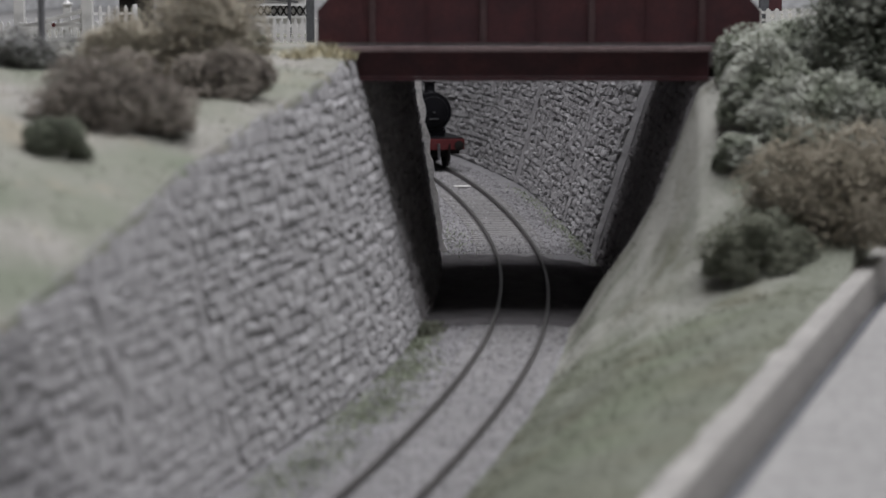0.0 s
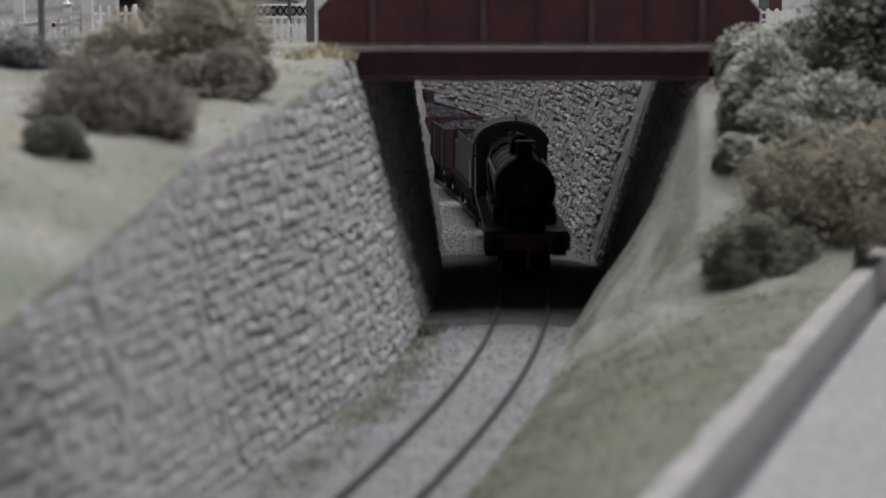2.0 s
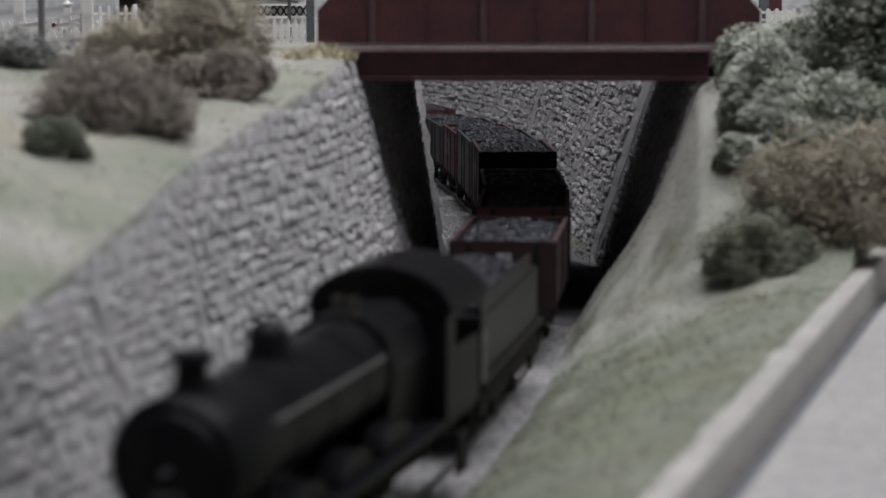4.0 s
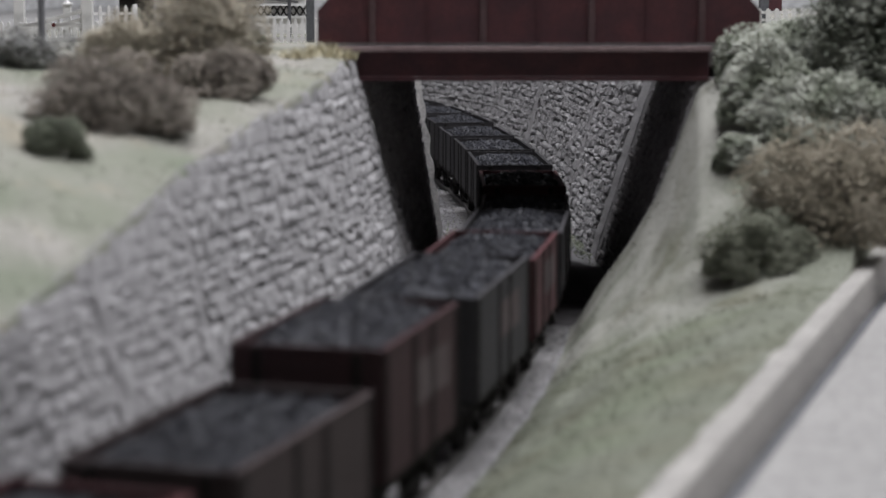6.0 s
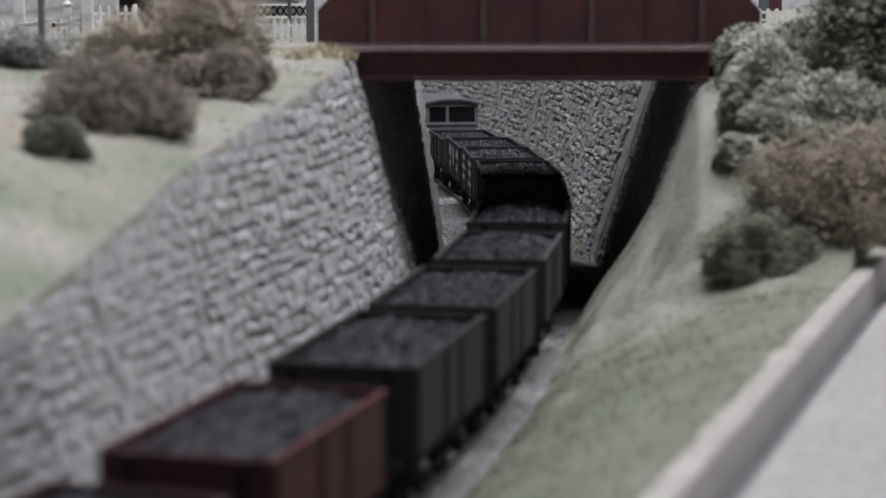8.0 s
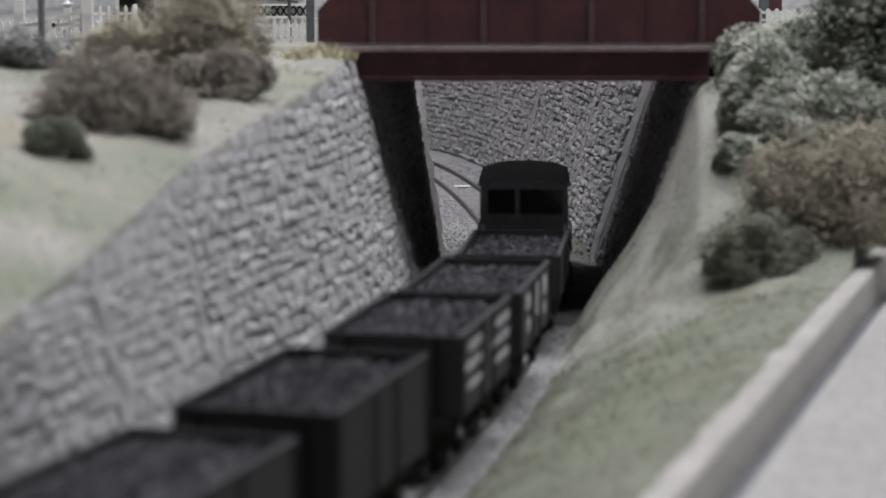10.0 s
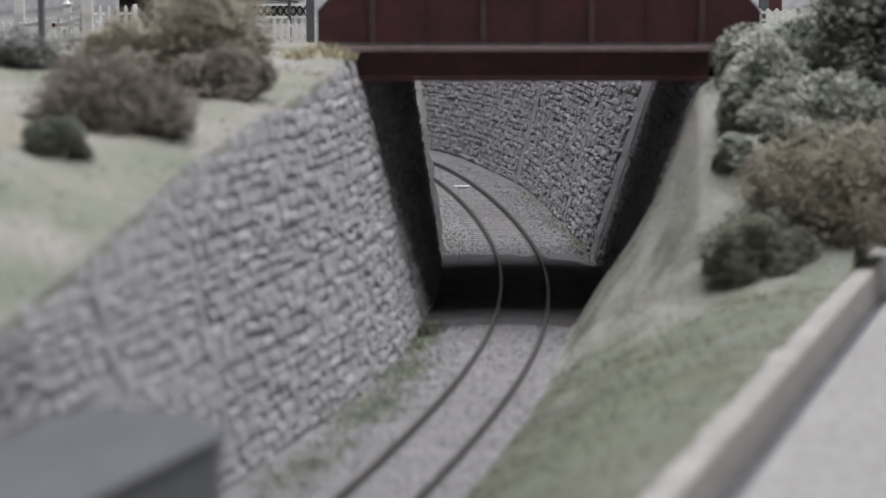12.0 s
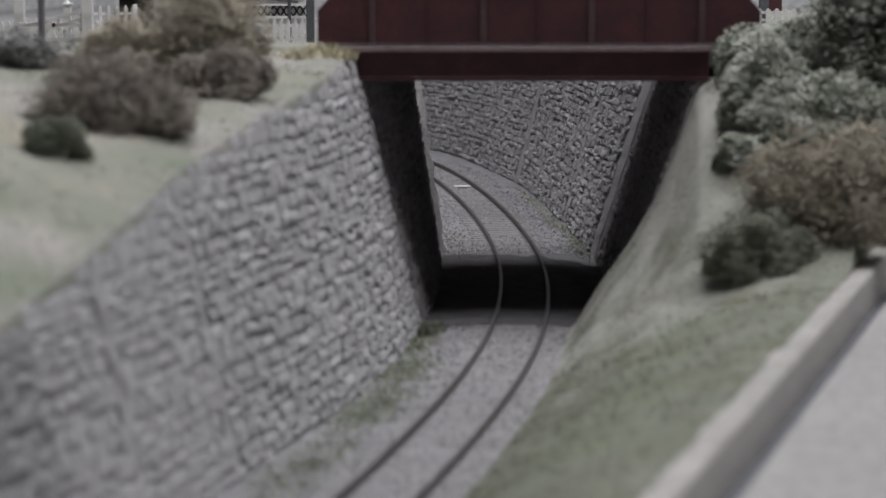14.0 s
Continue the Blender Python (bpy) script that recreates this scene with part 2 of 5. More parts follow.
# ---- mesh helpers: all bmesh work is in mm ----
def bm_box(bm, cx, cy, cz, sx, sy, sz, bevel=0.0, m=None):
    r = bmesh.ops.create_cube(bm, size=1.0)
    vs = r["verts"]
    bmesh.ops.scale(bm, vec=(sx, sy, sz), verts=vs)
    bmesh.ops.translate(bm, vec=(cx, cy, cz), verts=vs)
    if bevel:
        es = list({e for v in vs for e in v.link_edges})
        r2 = bmesh.ops.bevel(bm, geom=es, offset=bevel, segments=2, affect="EDGES", profile=0.6)
        vs = list({v for f in r2["faces"] for v in f.verts} | {v for v in vs if v.is_valid})
    if m is not None:
        bmesh.ops.transform(bm, matrix=m, verts=vs)
    return vs


def bm_cyl(bm, r1, r2, depth, m, seg=16):
    """A cylinder or cone along local z, centred."""
    r = bmesh.ops.create_cone(bm, cap_ends=True, segments=seg, radius1=r1, radius2=r2, depth=depth)
    bmesh.ops.transform(bm, matrix=m, verts=r["verts"])
    return r["verts"]


def bm_lathe(bm, profile, m, seg=20):
    """Profile of (radius, height) turned round local z."""
    rings = []
    for r, h in profile:
        rings.append([bm.verts.new(m @ Vector((r * math.cos(2 * math.pi * i / seg), r * math.sin(2 * math.pi * i / seg), h))) for i in range(seg)])
    for a, b in zip(rings, rings[1:]):
        for i in range(seg):
            bm.faces.new((a[i], a[(i + 1) % seg], b[(i + 1) % seg], b[i]))
    bm.faces.new(rings[0][::-1])
    bm.faces.new(rings[-1])


def bm_prism(bm, outline, y0, y1, m=None):
    """Outline of (x, z) pulled from y0 to y1."""
    a = [bm.verts.new((x, y0, z)) for x, z in outline]
    b = [bm.verts.new((x, y1, z)) for x, z in outline]
    n = len(outline)
    bm.faces.new(a)
    bm.faces.new(b[::-1])
    for i in range(n):
        bm.faces.new((a[i], b[i], b[(i + 1) % n], a[(i + 1) % n]))
    if m is not None:
        bmesh.ops.transform(bm, matrix=m, verts=a + b)


def finish(bm, name, material, smooth=False):
    bmesh.ops.recalc_face_normals(bm, faces=bm.faces)
    bmesh.ops.scale(bm, vec=(MM, MM, MM), verts=bm.verts)
    me = bpy.data.meshes.new(name)
    bm.to_mesh(me)
    bm.free()
    me.materials.append(material)
    if smooth:
        me.polygons.foreach_set("use_smooth", [True] * len(me.polygons))
        me.set_sharp_from_angle(angle=radians(38))
    return me


def part(name, bm, material, parent, label="", smooth=False, at_mm=None):
    """Link a bmesh as one mesh object under a thing or part."""
    ob = new(name, finish(bm, name, material, smooth))
    ob.parent = parent
    if at_mm is not None:
        ob.location = Vector(at_mm) * MM
    if label:
        ob["label"] = label
    return ob


def thing(name, label, category, x=0, y=0, z=0, group="", kind="", rz=0):
    """An Empty at the base of a thing, in mm."""
    ob = new(name)
    ob.empty_display_size = 0.01
    ob.matrix_world = pose(x * MM, y * MM, z * MM, 0, 0, rz)
    return tagged(ob, label, category, group, kind)


def solo(name, bm, material, label, category, kind="", group="", smooth=False, x=0, y=0, z=0, rz=0):
    ob = new(name, finish(bm, name, material, smooth))
    ob.matrix_world = pose(x * MM, y * MM, z * MM, 0, 0, rz)
    return tagged(ob, label, category, group, kind)


def raw(name, verts, faces, material, smooth=False):
    """A mesh from arrays in mm."""
    me = bpy.data.meshes.new(name)
    v = np.asarray(verts, dtype=float) * MM
    me.from_pydata(v.tolist(), [], faces if isinstance(faces, list) else faces.tolist())
    me.materials.append(material)
    if smooth:
        me.polygons.foreach_set("use_smooth", [True] * len(me.polygons))
    return me


def sheet(name, rows, material, label, category, smooth=True, thick=0.0):
    """A ground sheet from rows of points in mm."""
    n, k = len(rows), len(rows[0])
    verts = [p for r in rows for p in r]
    faces = [(i * k + j, i * k + j + 1, (i + 1) * k + j + 1, (i + 1) * k + j) for i in range(n - 1) for j in range(k - 1)]
    if thick:
        rim = [j for j in range(k)] + [i * k + k - 1 for i in range(1, n)] + [(n - 1) * k + j for j in range(k - 2, -1, -1)] + [i * k for i in range(n - 2, 0, -1)]
        b = len(verts)
        verts = verts + [Vector((verts[r].x, verts[r].y, -thick)) for r in rim]
        m = len(rim)
        faces += [(rim[i], b + i, b + (i + 1) % m, rim[(i + 1) % m]) for i in range(m)]
    ob = new(name, raw(name, [tuple(p) for p in verts], faces, material, smooth))
    return tagged(ob, label, category, kind="structure")


def interp(x, xs, ys):
    return float(np.interp(x, xs, ys))


def hump(x, y, size, amount):
    return amount * noise.noise(Vector((x / size, y / size, 3.7)))


# ---- large structure ----
WALL_Z0 = BALLAST - 4


def left_base(s):
    return interp(s, (-430, -186, -100, 11, 200), (-39.5, -38.3, -34.5, -33, -31.5))


def left_top(s):
    wave = 1.0 * noise.noise(Vector((s / 17, 2, 0))) + 0.6 * noise.noise(Vector((s / 7, 5, 0)))
    return interp(s, (-430, -330, -310, -285, -250, -205, -150, -100, -40, 12), (32, 43.5, 47, 52, 58, 67, 74.5, 79.5, 84.5, 88)) + wave * interp(s, (-30, 0), (1, 0))


def right_base(s):
    return interp(s, (10, 143, 291, 464, 550, 663, 760), (31, 32.5, 33.4, 39, 38, 45, 48))


def l_batter(s):
    return interp(s, (-60, 8, 172), (0.215, 0.24, 0.145))


BRIDGE_S0, BRIDGE_S1 = 8.0, 172.0
BACK_TOP = 96.0


def left_face(s, z, proud=0.0):
    return at(s, left_base(s) - (z - BALLAST) * l_batter(s) + proud, z)


def right_face(s, z, proud=0.0):
    return at(s, right_base(s) + (z - BALLAST) * interp(s, (172, 200, 300), (0.32, 0.29, 0.25)) - proud, z)


def wall_slab(name, face, s0, s1, top, material, label, thick, side, step=8.0, parent=None, z0=WALL_Z0, rows=14):
    """A battered wall along the track with a back thick mm behind its face; side -1 on the left, +1 on the right."""
    n = max(2, int(round((s1 - s0) / step)))
    verts, faces = [], []
    k = rows + 1
    for i in range(n + 1):
        s = s0 + (s1 - s0) * i / n
        t = top(s)
        for j in range(k):
            z = z0 + (t - z0) * j / rows
            verts.append(tuple(face(s, z, 0.25 * noise.noise(Vector((s / 5, z / 5, 1.3))))))
        b = face(s, t, -thick)
        verts.append((b.x, b.y, t))
        c = face(s, t, -thick)
        verts.append((c.x, c.y, z0))
    m = k + 2
    for i in range(n):
        for j in range(m):
            j2 = (j + 1) % m
            faces.append((i * m + j, i * m + j2, (i + 1) * m + j2, (i + 1) * m + j))
    faces.append(tuple(range(m)))
    faces.append(tuple(n * m + j for j in reversed(range(m))))
    me = raw(name, verts, faces, material)
    bm = bmesh.new()
    bm.from_mesh(me)
    bmesh.ops.recalc_face_normals(bm, faces=bm.faces)
    bm.to_mesh(me)
    bm.free()
    ob = new(name, me)
    if parent:
        ob.parent = parent
        return ob
    return tagged(ob, label, "wall", kind="structure")


wall_left = wall_slab("wall_left", left_face, -425, BRIDGE_S0, left_top, MORTAR, "tall grey rubble-stone retaining wall beside the track", 12, -1)
wall_right = wall_slab("wall_right", right_face, BRIDGE_S1 - 2, 790, lambda s: BACK_TOP, MORTAR,
                       "grey rubble-stone retaining wall round the outside of the curve", 14, 1)
wall_back_left = wall_slab("wall_back_left", lambda s, z, p=0: left_face(s, z, p), BRIDGE_S1 + 1, 640, lambda s: 84.0, PILASTER,
                           "pale stone retaining wall behind the bridge", 12, -1)
abutment_left = wall_slab("abutment_left", left_face, BRIDGE_S0 + 0.1, BRIDGE_S1 + 0.9, lambda s: 79.0, DARK_STONE,
                          "dark grey stone bridge abutment", 16, -1)
abutment_right = wall_slab("abutment_right", right_face, BRIDGE_S0 + 0.1, BRIDGE_S1 - 2.1, lambda s: 79.0, DARK_STONE,
                           "dark grey stone bridge abutment", 16, 1)

# pilasters on the stone walls
def pilaster(face, s, width, top, proud, parent, label="", rough=0.25, material=None):
    bm = bmesh.new()
    a, b = [], []
    n = 26
    for j in range(n + 1):
        z = WALL_Z0 + 0.5 + (top - WALL_Z0 - 0.5) * j / n
        wob = rough * noise.noise(Vector((s, z / 6, 0)))
        for lst, ss in ((a, s - width / 2), (b, s + width / 2)):
            lst.append((bm.verts.new(face(ss, z, proud + wob)), bm.verts.new(face(ss, z, -1.0))))
    for j in range(n):
        bm.faces.new((a[j][0], b[j][0], b[j + 1][0], a[j + 1][0]))
        bm.faces.new((a[j][0], a[j + 1][0], a[j + 1][1], a[j][1]))
        bm.faces.new((b[j][0], b[j][1], b[j + 1][1], b[j + 1][0]))
    bm.faces.new((a[n][0], b[n][0], b[n][1], a[n][1]))
    return part("pilaster", bm, material or PILASTER, parent, label)


for s in (-210, -263, -345):
    pilaster(left_face, s, 4.4, left_top(s) - 1, 0.55, wall_left, "weathered stone pilaster", rough=0.6)
for s, w, proud in ((480, 11.0, 1.1), (290, 7.0, 1.1), (182.5, 17.0, 0.5)):
    pilaster(right_face, s, w, BACK_TOP - 1, proud, wall_right, "plain pale stone pilaster", rough=0.5)

pilaster(left_face, BRIDGE_S1 + 24.0, 6.0, 82.0, 3.0, wall_back_left, "rough pale stone corner", rough=1.8, material=PALE_STONE)

# trackbed floor of the cutting
def bed_z(s, o):
    return BALLAST + 0.5 * noise.noise(Vector((s / 9, o / 9, 0))) * min(1.0, max(0.0, (abs(o) - 10) / 8)) - 0.05 * max(0, abs(o) - 12)


rows = []
for s in np.arange(-2586, 1950, 6.0):
    lo, hi = (-56, 26) if -430 < s < 10 else (-56, 62)
    rows.append([at(s, o, bed_z(s, o)) for o in np.linspace(lo, hi, 22)])
trackbed = sheet("trackbed", rows, BALLAST_M, "grey stone ballast between the cutting walls", "ballast")


# darker sheet with frayed ends, painting the shadow under the deck
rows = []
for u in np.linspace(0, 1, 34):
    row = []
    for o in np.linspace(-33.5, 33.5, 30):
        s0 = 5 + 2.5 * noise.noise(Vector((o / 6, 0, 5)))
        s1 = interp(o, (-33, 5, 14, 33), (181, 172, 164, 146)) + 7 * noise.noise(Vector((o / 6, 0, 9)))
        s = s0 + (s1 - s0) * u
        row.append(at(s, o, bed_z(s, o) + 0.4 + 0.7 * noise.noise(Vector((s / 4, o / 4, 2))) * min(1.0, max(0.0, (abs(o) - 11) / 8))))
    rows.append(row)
sheet("sooty_floor", rows, SHADE_BALLAST, "dark ballast sheet painted as the bridge's shadow", "ballast")

# baseboard under everything
bm = bmesh.new()
bm_prism(bm, [(-1050, -60), (-1050, -6.6), (500, -6.6), (500, -60)], -230, 2300)
solo("baseboard", bm, FASCIA, "flat plywood baseboard under the layout", "board", kind="structure")

# ---- right-hand grass bank ----
FX0, FY0, FX1, FY1, FZ = 30.0, 308.0, 132.8, 615.0, 31.0     # line of the front board's inner top edge
_fd = Vector((FX1 - FX0, FY1 - FY0, 0)).normalized()
_fn = Vector((_fd.y, -_fd.x, 0))                              # outwards, to the right


def board_gap(p):
    """Distance of a point inside the front board's line."""
    return -(p - Vector((FX0, FY0, 0))).dot(_fn)


def right_z(s, o):
    p = at(s, o)
    gap = max(0.0, board_gap(p))
    low = interp(o, (15, 18, 27, 45, 80, 130), (-3.2, -1.5, 6, 15, 25, 29))
    low = low + (FZ - 1.5 - low) * max(0.0, 1 - gap / 60.0) ** 1.5
    high = interp(o, (15, 18, 27, 36, 44, 57, 75, 140), (-3.2, -1.5, 14, 27, 41, 76, 86, 88))
    w = min(1.0, max(0.0, (s + 105) / 111.0))
    w = w * w * (3 - 2 * w)
    bump = 1.6 * noise.noise(p / 16.0) + 0.5 * noise.noise(p / 9.0)
    return low + (high - low) * w + bump * (1 - 0.7 * w) * min(1.0, max(0, o - 15) / 8)


def edge_o(s):
    """Offset at which the bank meets the front board."""
    lo, hi = 16.0, 600.0
    for _ in range(24):
        mid = (lo + hi) / 2
        if board_gap(at(s, mid)) > 0:
            lo = mid
        else:
            hi = mid
    return min(lo, 420.0)


rows = []
for s in np.arange(-430, 7.0, 3.5):
    e = edge_o(s)
    rows.append([at(s, 14.5 + (e - 14.5) * u, right_z(s, 14.5 + (e - 14.5) * u)) for u in np.linspace(0, 1, 80)])
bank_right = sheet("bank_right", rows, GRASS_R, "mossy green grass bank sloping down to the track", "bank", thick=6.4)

# ---- left-hand grass bank ----
def left_z(s, d):
    t = left_top(s)
    p = at(s, left_base(s) - 20 - d)
    z = t + 0.3 + (89 - t) * (1 - math.exp(-d / 55.0)) * 0.92
    return z + (1.2 * noise.noise(p / 17.0) + 0.5 * noise.noise(p / 5.0)) * min(1, d / 5)


rows = []
for s in np.arange(-425, 9, 3.5):
    t = left_top(s)
    o0 = left_base(s) - (t - BALLAST) * l_batter(s) - 1.0
    w = noise.noise(Vector((s / 11, 0, 0))) + 0.6 * noise.noise(Vector((s / 4, 3, 0)))
    lip = [at(s, o0 + 1.5 + 0.5 * w, t - 1.1 - 2.6 * max(-0.2, w)), at(s, o0 + 1.0 + 0.2 * w, t - 0.1)]
    rows.append(lip + [at(s, o0 - d, left_z(s, d)) for d in (0, 3, 6, 10, 15, 20, 27, 35, 45, 58, 75, 95, 120, 150, 190, 230)])
bank_left = sheet("bank_left", rows, GRASS_L, "pale dry grass bank above the stone wall", "bank", thick=6.4)

# ---- high ground behind the bridge ----
def plateau(name, x_in, x_out, y0, y1, z, material, label):
    rows = []
    for y in np.linspace(y0, y1, 40):
        a, b = x_in(y), x_out(y)
        rows.append([Vector((a + (b - a) * u, y, z(y) + 0.8 * noise.noise(Vector((a + (b - a) * u, y, 0)) / 16.0))) for u in np.linspace(0, 1, 24)])
    return sheet(name, rows, material, label, "ground", thick=6.4)


def s_of_y(y):
    return float(np.interp(y, _y, _s))


def left_edge_x(y):
    s = s_of_y(y)
    return left_face(s, 84, -2).x


def right_edge_x(y):
    s = s_of_y(y)
    return right_face(s, BACK_TOP, -3).x


plateau("ground_left", left_edge_x, lambda y: -430.0, 655, 1290, lambda y: interp(y, (655, 690, 830, 960, 1290), (88.8, 88.4, 85, 80, 78)), GRASS_L, "pale flat ground behind the bridge")
plateau("ground_right", right_edge_x, lambda y: 470.0, 655, 1270, lambda y: interp(y, (655, 830, 1290), (87, 88, 92)), GRASS_L, "pale flat ground behind the bridge")
plateau("ground_far", lambda y: -420.0, lambda y: 480.0, 1640, 2290, lambda y: 78.0, ROAD, "pale far yard behind the cutting")

# backscene at the back of the layout
bm = bmesh.new()
bm_box(bm, -275, 2296, 200, 1560, 8, 520)
solo("backscene", bm, BACKSCENE, "pale grey painted backscene board", "board", kind="structure")

# ---- front board and shelf ----
def along_board(name, outline, material, label, category, u0=-620.0, u1=900.0, kind="structure", parent=None):
    """Outline of (distance outwards, z) drawn along the front board's line."""
    bm = bmesh.new()
    n = 260
    rings = []
    for i in range(n + 1):
        u = u0 + (u1 - u0) * i / n
        base = Vector((FX0, FY0, 0)) + _fd * u
        rings.append([bm.verts.new((base + _fn * (d + (d < 1) * (0.7 * noise.noise(Vector((u / 7, 0, z))) - 1.6 * max(0.0, noise.noise(Vector((u / 23, 4, 0)))))) + Vector((0, 0, z + (0.3 + 0.5 * (d < 1)) * noise.noise(Vector((u / 9, d, 0)))))) ) for d, z in outline])
    k = len(outline)
    for a, b in zip(rings, rings[1:]):
        for j in range(k):
            bm.faces.new((a[j], a[(j + 1) % k], b[(j + 1) % k], b[j]))
    bm.faces.new(rings[0])
    bm.faces.new(rings[-1][::-1])
    if parent:
        return part(name, bm, material, parent, label)
    return solo(name, bm, material, label, category, kind=kind)


front_board = along_board("front_board", [(0, -60), (0, FZ - 0.8), (0.7, FZ), (4.8, FZ), (5.5, FZ - 0.8), (5.8, -60)], FASCIA, "pale painted edge board along the layout's front", "board")
# added strip: draws the shadowed gap between board and shelf as dark colour
along_board("shadow_strip", [(5.9, 14), (5.9, 20.6), (8.3, 20.6), (8.3, 14)], GREY_ROOF, "dark strip standing in for the edge board's shadow gap", "strip")
along_board("shelf", [(8.7, 4), (8.7, 21.6), (9.9, 22.5), (420, 22.5), (420, 4)], SHELF, "wide pale grey shelf before the layout", "shelf", u0=-420)

# ---- hall round the layout ----
bm = bmesh.new()
bm_box(bm, -100, 700, -960, 6000, 7000, 20)
solo("floor", bm, ROOM_FLOOR, "dull brown hall floor", "floor", kind="structure")
bm = bmesh.new()
bm_box(bm, -100, 700, 1800, 6000, 7000, 20)
solo("ceiling", bm, ROOM_WALL, "white hall ceiling", "ceiling", kind="structure")
for nm, cx, cy, sx, sy in (("wall_north", -100, 4200, 6000, 20), ("wall_south", -100, -2800, 6000, 20), ("wall_east", 2900, 700, 20, 6980), ("wall_west", -3100, 700, 20, 6980)):
    bm = bmesh.new()
    bm_box(bm, cx, cy, 420, sx, sy, 2740)
    solo(nm, bm, ROOM_WALL, "pale plastered hall wall", "wall", kind="structure")
for x in (-980, -300, 300):
    for y in (-160, 1000, 2200):
        bm = bmesh.new()
        bm_box(bm, 0, 0, 0, 44, 44, 890, bevel=2)
        solo("trestle_leg", bm, FASCIA, "square wooden leg under the baseboard", "leg", x=x, y=y, z=-505, group="baseboard legs")

# ---- girder bridge ----
BY = 655.0
bridge = thing("girder_bridge", "dark maroon plate-girder road bridge over the cutting", "bridge", 30.0, BY, 0)
bridge.location.z = 79 * MM


def bx(x0, x1, y0, y1, z0, z1, bevel=0.0, bm=None):
    bm = bm or bmesh.new()
    bm_box(bm, (x0 + x1) / 2 - 30.0, (y0 + y1) / 2, (z0 + z1) / 2 - 79.0, x1 - x0, y1 - y0, z1 - z0, bevel)
    return bm


part("deck", bx(-34, 96, 8, 160, 82.5, 89.0), DARK_STONE, bridge, "dark deck underside")
part("road_surface", bx(-39, 101, 9, 160, 89.1, 90.2), ROAD, bridge, "pale grey road surface")


def parapet(y, sgn):
    """A panelled plate girder with chamfered ends."""
    bm = bmesh.new()
    x0, x1 = -40.2, 101.8
    bm_prism(bm, [(x0 - 30, 11.4), (x1 - 30, 11.4), (x1 - 30, 21.5), (x1 - 36.5, 29), (x1 - 37, 36), (x0 - 23, 36), (x0 - 23.5, 29), (x0 - 30, 21.5)], y, y + 1.6)
    p = part("parapet", bm, MAROON, bridge, "maroon riveted parapet plate with chamfered ends")
    yo = y - 0.55 if sgn < 0 else y + 2.15
    for x in (-22.6, 12.9, 47.6, 82.9):
        bm = bmesh.new()
        bm_box(bm, x - 30, yo, 23.4, 2.0, 1.1, 23.8, 0.2)
        part("stiffener", bm, MAROON_RIB, p)
    for x in (-4.6, 30.5, 65.5):
        bm = bmesh.new()
        bm_box(bm, x - 30, yo + 0.25 * -sgn, 23.4, 0.7, 0.5, 23.6)
        part("seam", bm, MAROON, p)
    bm = bmesh.new()
    bm_box(bm, 0.8, y + 0.8, 36.6, 131, 4.2, 1.2, 0.3)
    part("capping", bm, MAROON, p)
    return p


parapet(1.2, -1)
parapet(158.5, 1)


def main_girder(y, x0, x1):
    bm = bx(x0, x1, y + 1.6, y + 2.8, 79.6, 88)
    g = part("main_girder", bm, MAROON, bridge, "maroon rolled girder under the parapet")
    part("top_flange", bx(-40.5, 86.0, y - 1.8, y + 5, 87.6, 89.2, 0.25), MAROON_EDGE, g, "pale edge of the girder flange")
    part("bottom_flange", bx(x0, x1, y + 0.9, y + 5, 78.2, 79.4, 0.25), MAROON, g)
    return g


main_girder(0.0, -28.0, 85.6)
main_girder(156.0, -28.0, 88.0)

# ---- rails and sleepers ----
track = thing("railway_track", "curved model railway track with dark rails in grey ballast", "track", 0, 0, 0, kind="structure")


def rail(o, s0, s1, parent):
    n = int((s1 - s0) / 5)
    prof = [(-0.55, -0.6), (-0.55, 0), (0.55, 0), (0.55, -0.6), (0.2, -0.8), (0.2, -2.2), (0.9, -2.5), (-0.9, -2.5), (-0.2, -2.2), (-0.2, -0.8)]
    verts, faces = [], []
    k = len(prof)
    for i in range(n + 1):
        s = s0 + (s1 - s0) * i / n
        verts += [tuple(at(s, o + dx, dz)) for dx, dz in prof]
    for i in range(n):
        for j in range(k):
            faces.append((i * k + j, i * k + (j + 1) % k, (i + 1) * k + (j + 1) % k, (i + 1) * k + j))
    ob = new("rail", raw("rail", verts, faces, RAIL_M))
    ob.parent = parent
    return ob


rail(-8.5, -2585, 1940, track)
rail(8.5, -2585, 1940, track)


# ---- rolling stock: local x points along the travel, z = 0 on the rails ----
RX90 = pose(0, 0, 0, 90, 0, 0)
RY90 = pose(0, 0, 0, 0, 90, 0)


def T(x, y, z):
    return Matrix.Translation((x, y, z))


_wheel_cache = {}


